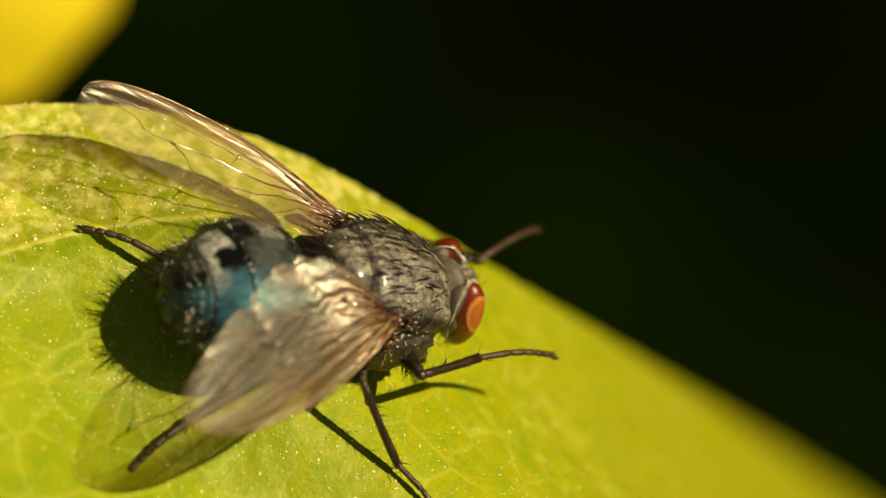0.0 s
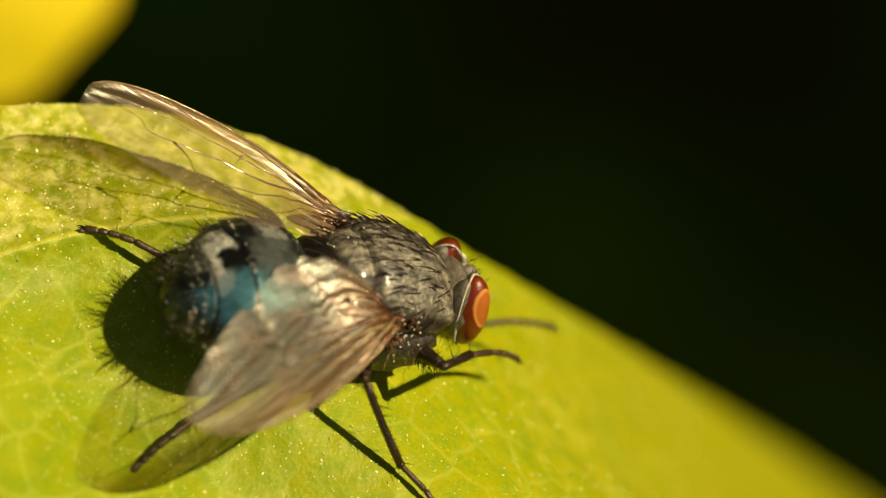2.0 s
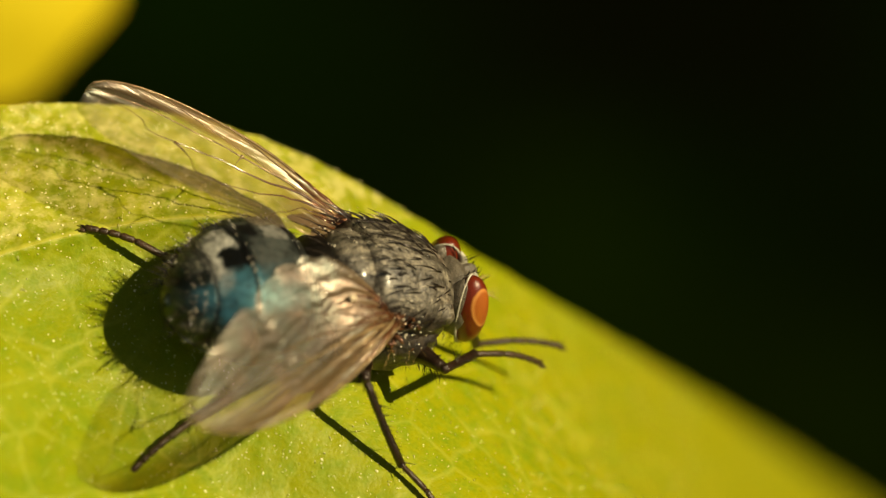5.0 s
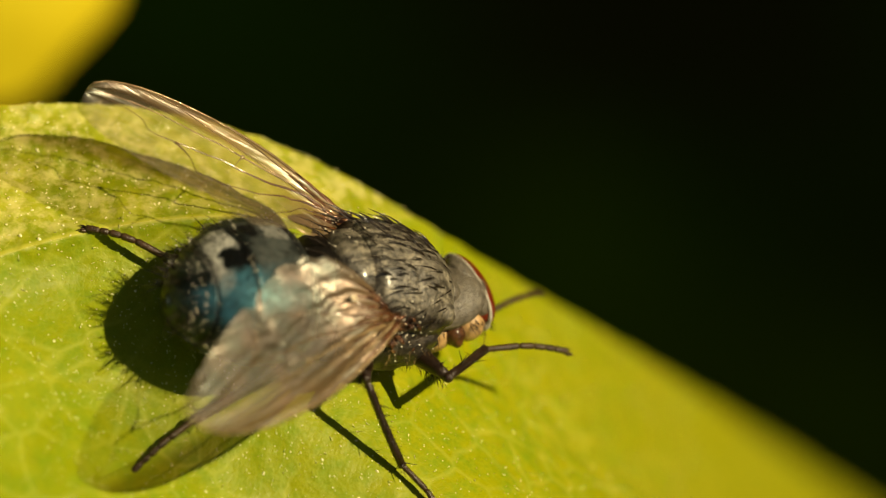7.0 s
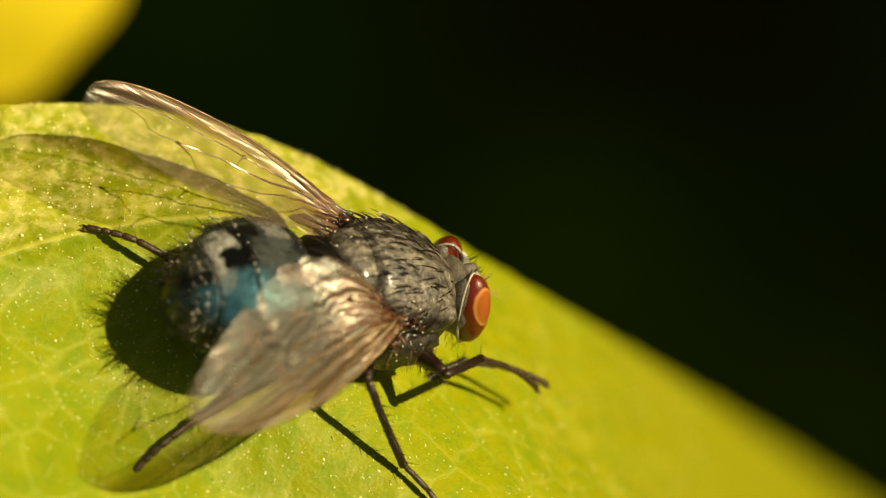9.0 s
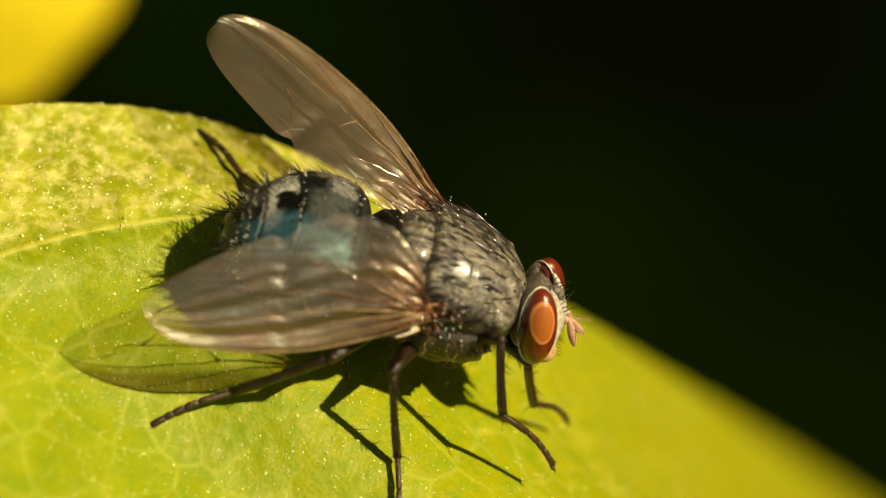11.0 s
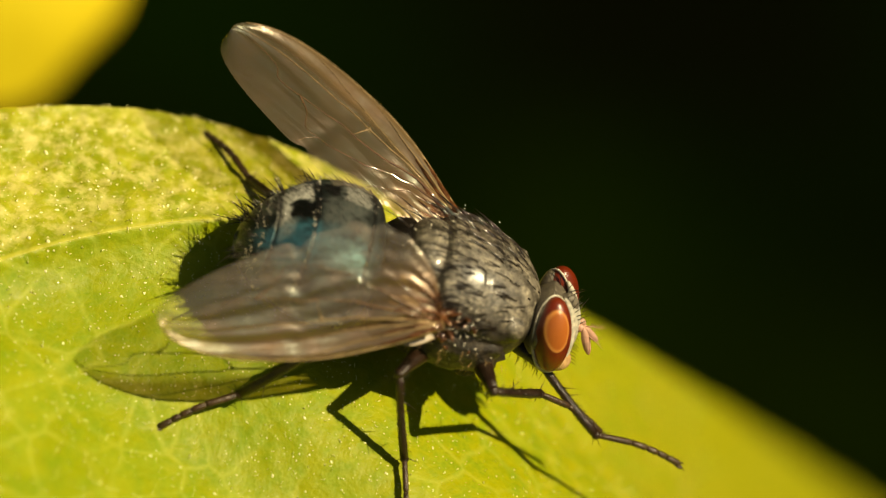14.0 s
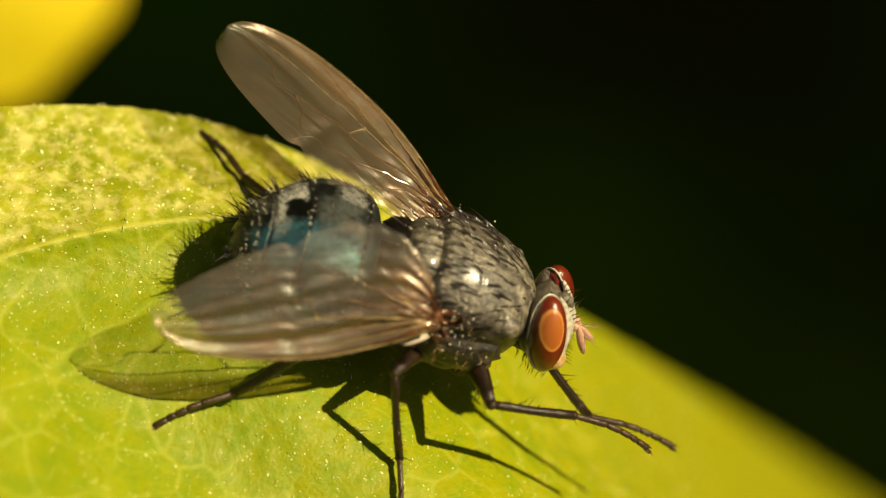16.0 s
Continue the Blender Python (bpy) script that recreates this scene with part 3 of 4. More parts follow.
def fly_at(t):
    for (a, m), (b, k) in zip(FLY, FLY[1:]):
        if t <= b:
            s = (t - a) / (b - a)
            return blend(m, k, s * s * (3 - 2 * s))
    return FLY[-1][1]


def to_world(m):
    q = STAGE.to_3x3() @ m.to_3x3()
    return Matrix.Translation(spot(*m.translation)) @ q.to_4x4()


BODY = [(-1.9, -0.15, 0.4, 0.4), (-1.75, -0.15, 0.9, 0.75), (-1.45, -0.15, 1.45, 1.05), (-1.12, -0.12, 1.78, 1.38), (-0.92, -0.08, 1.98, 1.78), (-0.6, -0.06, 2.08, 1.9), (0.25, -0.1, 2.15, 1.95),
        (1.25, -0.15, 2.05, 1.8), (2.05, -0.2, 1.65, 1.42), (2.5, -0.2, 1.1, 0.98), (2.75, -0.2, 0.55, 0.5)]
TAIL = [(-7.0, -1.25, 0.08, 0.08), (-6.9, -1.2, 0.5, 0.45), (-6.6, -1.1, 1.05, 0.92), (-6.1, -0.95, 1.65, 1.33), (-5.35, -0.75, 2.25, 1.70),
        (-4.4, -0.60, 2.6, 1.88), (-3.4, -0.50, 2.55, 1.79), (-2.98, -0.46, 2.22, 1.60), (-2.72, -0.45, 1.75, 1.22), (-2.55, -0.42, 1.1, 0.8)]


def plate(x, a):
    """The back's shield stands proud of the flank, with grooves across it."""
    e = min(1.0, max(0.0, (math.sin(a) - 0.10) / 0.12))
    e = e * e * (3 - 2 * e)
    c = abs(math.cos(a))
    seam = 0.045 * math.exp(-((x + 1.10 - 0.25 * c) / 0.085) ** 2)
    cross = 0.016 * math.exp(-((x - 0.30 - 0.3 * c) / 0.07) ** 2) * min(1.0, c * 2.2)
    front = 0.006 * math.exp(-((x - 1.25) / 0.05) ** 2)
    return 1 + e * (0.05 - seam - cross - front) + 0.006 * e * noise.noise(Vector((x * 2.2, a * 3, 5)))


def skin(rows, x, a):
    """Place and normal on a lofted body; a is the angle up from its left side."""
    z, ry, rz = spline(rows, x)
    f = plate(x, a) if rows is BODY else 1.0
    p = Vector((x, f * ry * math.cos(a), z + f * rz * math.sin(a)))
    return p, Vector((0, math.cos(a) / max(ry, .1), math.sin(a) / max(rz, .1))).normalized()


def fly_body(fly):
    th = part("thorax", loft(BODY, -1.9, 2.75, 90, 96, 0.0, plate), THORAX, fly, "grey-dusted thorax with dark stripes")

    def shell(d):
        return 1.0 - 0.25 * max(0.0, -d.z)
    part("waist", blob((-2.0, 0, -0.2), (0.95, 1.8, 1.42), (0, 0, 0), 32, 18, lambda d: 1 + 0.04 * noise.noise(d * 4)), CHITIN, fly)
    part("scutellum", blob((-1.24, 0, 0.84), (0.90, 1.38, 0.84), (0, -14, 0), 44, 26, shell), THORAX, fly, "rounded grey shield at the thorax's rear")
    part("sternum", blob((-0.1, 0, -1.75), (2.2, 1.6, 1.05), (0, 0, 0), 28, 16, lambda d: 1 + 0.06 * noise.noise(d * 3)), CHITIN, fly)
    for s in (1, -1):
        part("shoulder", blob((1.62, s * 1.42, 0.42), (0.62, 0.46, 0.5), (0, 10, s * 24), 24, 14, lambda d: 1 + 0.10 * noise.noise(d * 2.2)), THORAX, fly)
        part("side_plate", blob((0.75, s * 1.72, 0.52), (0.55, 0.36, 0.36), (0, 8, s * 10), 24, 14, lambda d: 1 + 0.14 * noise.noise(d * 2.4)), THORAX, fly)
        part("side_plate", blob((-0.62, s * 1.70, 0.62), (0.50, 0.34, 0.34), (0, -10, s * -14), 24, 14, lambda d: 1 + 0.14 * noise.noise(d * 2.1)), THORAX, fly)
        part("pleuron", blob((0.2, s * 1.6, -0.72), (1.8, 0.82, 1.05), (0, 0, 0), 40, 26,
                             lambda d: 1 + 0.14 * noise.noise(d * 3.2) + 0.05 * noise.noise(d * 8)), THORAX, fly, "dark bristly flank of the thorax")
        part("calypter", blob((-1.35, s * 2.25, 0.05 if s < 0 else 0.45), (0.95, 0.85, 0.05), (s * -24, 8, s * 15), 28, 10, lambda d: 1 + 0.08 * math.sin(3 * math.atan2(d.y, d.x))), CALYPTER, fly, "pale brown membrane lobe under the wing")
        rnd = random.Random(9)
        lumps = []
        for k in range(48):
            x = rnd.gauss(-0.30, 0.48)
            a = rnd.uniform(-0.30, 0.40)
            zc, ry, rz = spline(BODY, x)
            c = Vector((x, s * (ry * math.cos(a) + rnd.uniform(0.02, 0.34)), zc + rz * math.sin(a) + 0.1))
            g = 0.1 * rnd.random()
            lumps.append(blob(c, (rnd.uniform(0.08, 0.34), rnd.uniform(0.05, 0.12), rnd.uniform(0.04, 0.12)), (rnd.uniform(-50, 50), rnd.uniform(-40, 40), rnd.uniform(-60, 60)), 12, 9,
                              lambda d, g=g: 1 + 0.35 * noise.noise(d * 2.5 + Vector((g * 90, 0, 0)))))
        b = Vector((-2.2, s * 2.0, 1.3)) if s < 0 else Vector((-1.6, s * 1.7, 0.45))
        knob = blob(b, (0.22, 0.12, 0.13), (0, 35, s * -30), 16, 10, lambda d: 1 + 0.08 * noise.noise(d * 2))
        part("haltere", join(knob, tube([(-1.3, s * 1.5, 0.4), b * 0.5 + Vector((-0.7, s * 0.8, 0.3)), b], [0.06, 0.05, 0.05], 8)), HALTERE, fly, "cream knobbed balancer")
        part("wing_joint", join(*lumps), AMBER, fly, "rusty brown wing hinge")
    cuts = [-2.55, -3.3, -5.1, -6.12, -7.0]
    for a, b in zip(cuts, cuts[1:]):
        part("abdomen_segment", loft(TAIL, a, b - (0.06 if b > -6.9 else 0), 16, 48, 0.012), ABDOMEN, fly, "metallic blue abdomen ring with silvery patches")


def fly_bristles(fly):
    rnd = random.Random(11)
    big, small, gold = [], [], []
    for y, xs in ((0.22, (2.0, 1.5, 1.0, 0.5, 0.0, -0.5, -1.0)), (0.62, (1.9, 1.4, 0.85, 0.35, -0.2, -0.7, -1.2)), (1.02, (1.7, 1.2, 0.7, 0.1, -0.4, -0.9, -1.4)),
                  (1.42, (1.4, 0.9, 0.4, -0.1, -0.6, -1.1)), (1.78, (0.9, 0.4, -0.1, -0.6, -1.0)), (2.0, (0.5, 0.0, -0.5))):
        for s in (1, -1):
            for x in [q + 0.25 + rnd.uniform(-0.16, 0.16) for q in xs]:
                zc, ry, rz = spline(BODY, x)
                a = math.acos(min(0.97, max(0.02, y + rnd.uniform(-0.13, 0.13)) / ry))
                p, nr = skin(BODY, x, a if s > 0 else math.pi - a)
                rim = y > 1.6 or x < -0.8
                d = nr * (rnd.uniform(0.35, 0.8) if rim else rnd.uniform(0.35, 0.75)) + Vector((-0.85, rnd.gauss(0, 0.28), 0.0))
                big.append(bristle(p, d, rnd.uniform(0.75, 1.2) if rim else rnd.uniform(0.55, 0.9), 0.032 if rim else 0.036, (-0.3, 0, -0.2), 5))
    for k in range(7):
        a = math.pi * (k + 0.5) / 7
        big.append(bristle((-1.52 - 0.6 * math.sin(a), 1.1 * math.cos(a), 1.1), (-0.8, 0.35 * math.cos(a), 0.45), 1.25, 0.032, (-0.2, 0, -0.25), 5))
    for k in range(60):
        p, nr = skin(BODY, rnd.uniform(-0.9, 2.3), rnd.uniform(0.35, math.pi - 0.35))
        big.append(bristle(p, nr * rnd.uniform(0.4, 0.8) + Vector((-0.85, rnd.gauss(0, .2), 0)), rnd.uniform(0.4, 0.7), 0.028, (-0.1, 0, -0.2), 4))
    for k in range(1500):
        x, a = rnd.uniform(-1.0, 2.55), rnd.uniform(0.0, math.pi)
        p, nr = skin(BODY, x, a)
        small.append(bristle(p, nr * 0.35 + Vector((-0.8, rnd.gauss(0, .15), 0)), rnd.uniform(0.10, 0.2), 0.006))
    for k in range(240):
        x, a = rnd.uniform(-1.4, 2.2), rnd.choice((1, -1)) * rnd.uniform(0.05, 1.3)
        a = -abs(a) if a > 0 else math.pi + abs(a)
        p, nr = skin(BODY, x, a)
        p = p + nr * 0.35
        gold.append(bristle(p, nr + Vector((rnd.gauss(-.2, .4), 0, rnd.gauss(0, .4))), rnd.uniform(0.15, 0.45), 0.009))
    for x0 in (-3.3, -5.1, -6.05, -6.35, -6.6, -6.8):
        for k in range(26):
            a = rnd.uniform(-0.5, math.pi + 0.5)
            p, nr = skin(TAIL, x0 + rnd.gauss(0, 0.05), a)
            ln = (0.3 if x0 > -4 else 0.4 if x0 > -5.5 else 0.68) * rnd.uniform(0.4, 1.4)
            big.append(bristle(p, nr * rnd.uniform(0.3, 1.1) + Vector((-0.8, rnd.gauss(0, .35), rnd.gauss(0, .25))), ln, rnd.uniform(0.014, 0.026), (-0.1, rnd.gauss(0, .15), -0.15), 4))
    for k in range(600):
        x, a = rnd.uniform(-6.6, -2.65), rnd.uniform(-0.05, math.pi + 0.05)
        p, nr = skin(TAIL, x, a)
        small.append(bristle(p, nr * 0.45 + Vector((-0.9, rnd.gauss(0, .2), rnd.gauss(0, .1))), rnd.uniform(0.12, 0.45), 0.011))
    # bright pale beads, added in place of the sun's glints on bristle tips
    glint_beads = []
    for k in range(600):
        if k < 300:
            x, a = rnd.gauss(-0.3, 0.8), rnd.gauss(0.0, 0.3)
            p, nr = skin(BODY, max(-1.5, min(1.9, x)), a if k % 2 else math.pi - a)
            p = p + nr * rnd.uniform(0.05, 0.4)
        elif k < 400:
            p, nr = skin(BODY, rnd.uniform(-1.3, -0.7), rnd.uniform(0.1, math.pi - 0.1))
            p = p + nr * rnd.uniform(0.0, 0.3) + Vector((rnd.uniform(-1.3, 0.0), 0, 0))
        else:
            x = rnd.choice((-3.3, -5.1, -5.1, -6.1, -6.4, -6.6)) + rnd.gauss(0, 0.04)
            p, nr = skin(TAIL, x, rnd.uniform(-0.5, math.pi + 0.5))
            p = p + nr * rnd.uniform(0.03, 0.3) + Vector((-0.08, 0, 0))
        r = rnd.uniform(0.010, 0.026) * (0.85 if k >= 400 else 1)
        glint_beads.append(blob(p, (r * rnd.uniform(1, 2), r, r), (rnd.uniform(0, 90), rnd.uniform(0, 90), rnd.uniform(0, 180)), 7, 5))
    part("glint_beads", join(*glint_beads), GLINT, fly, "pale beads standing in for glints on the bristles", True, "stuff")
    part("bristles", join(*big), BRISTLE, fly, "long black bristles", True, "stuff")
    part("fine_hairs", join(*small), BRISTLE, fly, "short black hairs", True, "stuff")
    part("side_hairs", join(*gold), GOLD, fly, "pale golden hairs along the flank", True, "stuff")


SPAN = {1: 9.3, -1: 8.85}


def wing_edges(s, flip):
    """The leading and the trailing edge at s along the span."""
    tip = 0.75 if flip > 0 else 0.4
    if s < 0.5:
        lead = -0.05 - 1.08 * math.sin(math.pi * s)
    else:
        lead = tip - (tip + 1.13) * math.sqrt(max(0.0, 1 - ((s - 0.5) / 0.5) ** 3.0))
    if s < 0.34:
        grow = (2.6 * (s / 0.34) ** 0.62) if flip > 0 else 2.8 * min(1.0, s / 0.17) ** 0.5
        trail = 0.35 + grow - 0.28 * math.exp(-((s - 0.17) / 0.025) ** 2)
    else:
        full, drop, deep = (1.9, 0.5, 2.85) if flip > 0 else (1.3, 0.8, 3.0)
        trail = tip + (deep - tip) * max(0.0, 1 - ((s - 0.34) / 0.66) ** full) ** drop
    trail -= 0.3 * math.exp(-((s - 0.5) / 0.03) ** 2) + 0.2 * math.exp(-((s - 0.25) / 0.02) ** 2)
    return lead, max(trail, lead)


def wing_place(s, c, flip):
    """Place on the pleated membrane at s along the span and c across it."""
    a, b = wing_edges(s, flip)
    fore = 0.12 * math.sin(c * 25.0 + 0.5) * max(0.0, 1 - c / 0.65) * (1 - 0.45 * s)
    fan = math.sin(c * (33.0 + 3 * s) + 1.2 + 3.4 * noise.noise(Vector((c * 3.1, s * 1.1, 8))))
    fan *= math.exp(-s * (1.3 if c < 0.3 else 1.0)) * (1 - 0.75 / (1 + math.exp(-(c - 0.62) * 18))) * min(1.0, 0.3 + s * 5)
    curve = (0.55 * (0.4 + s) if flip > 0 else 0.1 + 0.4 * s) * (c - 0.15) ** 2
    z = fore + (0.02 if flip > 0 else 0.062) * fan - curve + 0.035 * noise.noise(Vector((s * 3.5, c * 3, 1.5))) + 0.25 * math.sin(math.pi * s)
    if flip < 0:
        z += 0.5 * math.exp(-((s - 0.05) / 0.18) ** 2)
    return Vector((SPAN[flip] * s, a + (b - a) * c, z * flip))


WING_VEINS = [("costa", [(0.0, 0.0), (0.3, 0.0), (0.7, 0.0), (0.985, 0.05)], 0.085), ("vein", [(0.02, 0.07), (0.3, 0.085), (0.56, 0.01)], 0.06),
              ("vein", [(0.04, 0.11), (0.4, 0.17), (0.85, 0.02)], 0.045), ("vein", [(0.06, 0.15), (0.35, 0.29), (0.7, 0.33), (0.985, 0.36)], 0.05),
              ("vein", [(0.06, 0.2), (0.35, 0.43), (0.62, 0.57), (0.75, 0.62), (0.80, 0.52), (0.95, 0.42)], 0.04),
              ("vein", [(0.06, 0.25), (0.3, 0.58), (0.5, 0.82), (0.54, 0.97)], 0.04), ("vein", [(0.42, 0.30), (0.43, 0.37), (0.44, 0.48)], 0.045),
              ("vein", [(0.66, 0.59), (0.60, 0.66), (0.56, 0.78), (0.50, 0.82)], 0.032), ("vein", [(0.05, 0.3), (0.2, 0.66), (0.28, 0.9)], 0.032)]


def wing(fly, flip):
    n, m = 90, 90
    verts, faces = [], []
    for i in range(n + 1):
        for j in range(m + 1):
            verts.append(wing_place(1 - (1 - i / n) ** 1.7, j / m, flip))
    for i in range(n):
        for j in range(m):
            k = i * (m + 1) + j
            faces.append((k, k + m + 1, k + m + 2, k + 1))
    ob = part("wing", (verts, faces), WING, fly, "clear smoky-brown wing with dark veins")
    for name, pts, r in WING_VEINS:
        line = []
        for k in range(25):
            f = k / 24 * (len(pts) - 1)
            s, c = spline([(i, *p) for i, p in enumerate(pts)], f)
            line.append(wing_place(s, min(0.99, max(0.0, c)), flip) + Vector((0, 0, 0.01 * flip)))
        part(name, tube(line, [(0.58 if r > 0.044 else 0.55) * r * (1 - 0.55 * k / 24) * (1 + 2.2 * math.exp(-k * 0.3)) for k in range(25)], 8), FRONTVEIN if r > 0.044 else WINGVEIN, ob)
    for c, far, r in ((0.02, 0.22, 0.13), (0.10, 0.24, 0.08), (0.19, 0.20, 0.09), (0.3, 0.17, 0.08), (0.42, 0.12, 0.07), (0.55, 0.12, 0.075), (0.72, 0.09, 0.06)):
        pts = [wing_place(0.004 + far * k / 8, c, flip) for k in range(9)]
        part("root_vein", tube(pts, [r * (1 - 0.75 * k / 8) * (1 + 0.25 * math.sin(k * 2.3 + c * 9)) for k in range(9)], 8), AMBER, ob)
    part("wing_root", blob((0.05, 0.1, 0.05 * flip), (0.32, 0.3, 0.24), (0, 0, 20), 14, 10, lambda d: 1 + 0.15 * noise.noise(d * 3)), AMBER, ob, "glossy amber wing root")
    rnd = random.Random(3)
    part("costal_spines", join(*[bristle(wing_place(0.03 + 0.5 * k / 60, 0.0, flip), (0.8, -0.6, 0.2 * rnd.gauss(0, 1)), 0.22, 0.014) for k in range(60)]), BRISTLE, ob, "", True, "stuff")
    return ob


def fly_head(fly):
    """Its own space has the neck at the origin, face forward."""
    def form(d):
        return 1 - 0.36 * max(0.0, -d.x) - 0.10 * max(0.0, d.x) * max(0.0, d.z)
    head = part("head", blob((0.30, 0, 0.02), (0.84, 1.44, 1.16), (0, 0, 0), 40, 26, form), OCCIPUT, fly, "grey bristly back of the head")
    part("neck", blob((-0.05, 0, -0.1), (0.45, 0.5, 0.45)), OCCIPUT, head)
    part("face", blob((0.94, 0, -0.1), (0.62, 0.88, 1.08), (0, -8, 0), 28, 18), FACE, head, "silvery white face")
    part("frons", blob((0.78, 0, 0.58), (0.44, 0.3, 0.6), (0, 20, 0)), OCCIPUT, head, "dark stripe between the eyes")
    for s in (1, -1):
        part("gena", blob((1.08, s * 0.62, -0.86), (0.56, 0.55, 0.42), (s * 15, 0, 0)), GENA, head, "tan orange cheek")
        orbit = []
        rim = Euler((radians(s * 17), radians(-6), radians(-s * 36))).to_matrix()
        c = Vector((0.69, s * 1.0, 0.2))
        for k in range(40):
            a = 2 * math.pi * k / 40
            orbit.append(c + rim @ Vector((0.61 * math.cos(a), -s * 0.14, 1.29 * math.sin(a))))
        orbit.append(orbit[0])
        part("orbit", tube(orbit, [0.035 + 0.035 * max(0.0, -math.sin(2 * math.pi * k / 40)) for k in range(41)], 10), FACE, head, "white rim round the eye")
        cheek = []
        for k in range(25):
            a = -1.75 + 2.75 * k / 24
            cheek.append(c + rim @ Vector((0.72 * math.cos(a), -s * 0.14, 1.33 * math.sin(a))))
        part("parafacial", tube(cheek, [0.04 + 0.17 * math.sin(math.pi * k / 24) ** 0.8 for k in range(25)], 12), FACE, head, "silvery white band before the eye")
        lobe = part("occiput", blob((0, 0, 0), (0.44, 0.48, 1.12), (0, 0, 0), 36, 24, lambda d: 1 + 0.02 * noise.noise(d * 3)), OCCIPUT, head, "dark grey lobe behind the eye")
        lobe.matrix_basis = Matrix.Translation(Vector((0.42, s * 0.93, 0.18)) * MM) @ rim.to_4x4()
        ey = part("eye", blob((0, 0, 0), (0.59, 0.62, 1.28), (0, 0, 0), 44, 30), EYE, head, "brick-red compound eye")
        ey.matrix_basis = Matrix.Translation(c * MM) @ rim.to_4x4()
        part("antenna", join(blob((1.52, s * 0.16, 0.18), (0.16, 0.12, 0.14)), blob((1.86, s * 0.26, -0.16), (0.14, 0.12, 0.50), (0, -58 if s > 0 else -30, s * 8)),
                             bristle((1.72, s * 0.2, 0.05), (0.75, s * 0.3, 0.1), 0.75, 0.022, (0, s * .1, -.2), 5),
                             *[bristle((1.72 + 0.09 * k, s * (0.2 + 0.03 * k), 0.06 + 0.01 * k), (0.5, 0, s_ * 0.8), 0.22, 0.01) for k in range(1, 6) for s_ in (1, -1)]), ANTENNA, head, "tan antenna with a feathery bristle")
    part("mouthparts", join(blob((0.95, 0, -1.08), (0.42, 0.36, 0.34)), blob((1.0, 0, -1.25), (0.26, 0.2, 0.25))), BROWN, head)
    rnd = random.Random(5)
    hairs = []
    for s in (1, -1):
        for k in range(8):
            hairs.append(bristle((0.75 + 0.1 * k, s * 0.30, 1.16 - 0.10 * k), (0.3 + rnd.gauss(0, .25), -s * 0.15 + rnd.gauss(0, .25), 0.8), rnd.uniform(0.2, 0.5), 0.018, (0.1, 0, 0), 4))
        for k in range(6):
            hairs.append(bristle((1.42, s * 0.42, -0.95 + 0.12 * k), (0.8, -s * 0.1, -0.1), 0.5 - 0.05 * k, 0.02, (0, 0, -0.2), 4))
        for k in range(60):
            hairs.append(bristle((0.6 + rnd.uniform(-.3, .6), s * (0.9 + rnd.uniform(-.5, .35)), -1.05 - rnd.uniform(0, .2)), (rnd.gauss(0, .3), s * .3, -1), rnd.uniform(0.15, 0.3), 0.012))
    for s in (1, -1):
        hairs.append(bristle((0.5, s * 0.35, 1.0), (-0.2, s * 0.4, 0.9), 0.7, 0.024, (-0.3, 0, 0), 4))
    part("head_bristles", join(*hairs), BRISTLE, head, "", True, "stuff")
    return head


LEGS = {  # hip, femur, tibia and tarsus lengths, girth
    "front": ((1.2, 0.75, -1.55), 2.9, 2.8, 2.9, 1.1), "mid": ((0.1, 0.95, -1.75), 3.0, 3.2, 2.7, 1.0), "hind": ((-1.2, 0.9, -1.65), 3.5, 3.7, 2.7, 1.2)}


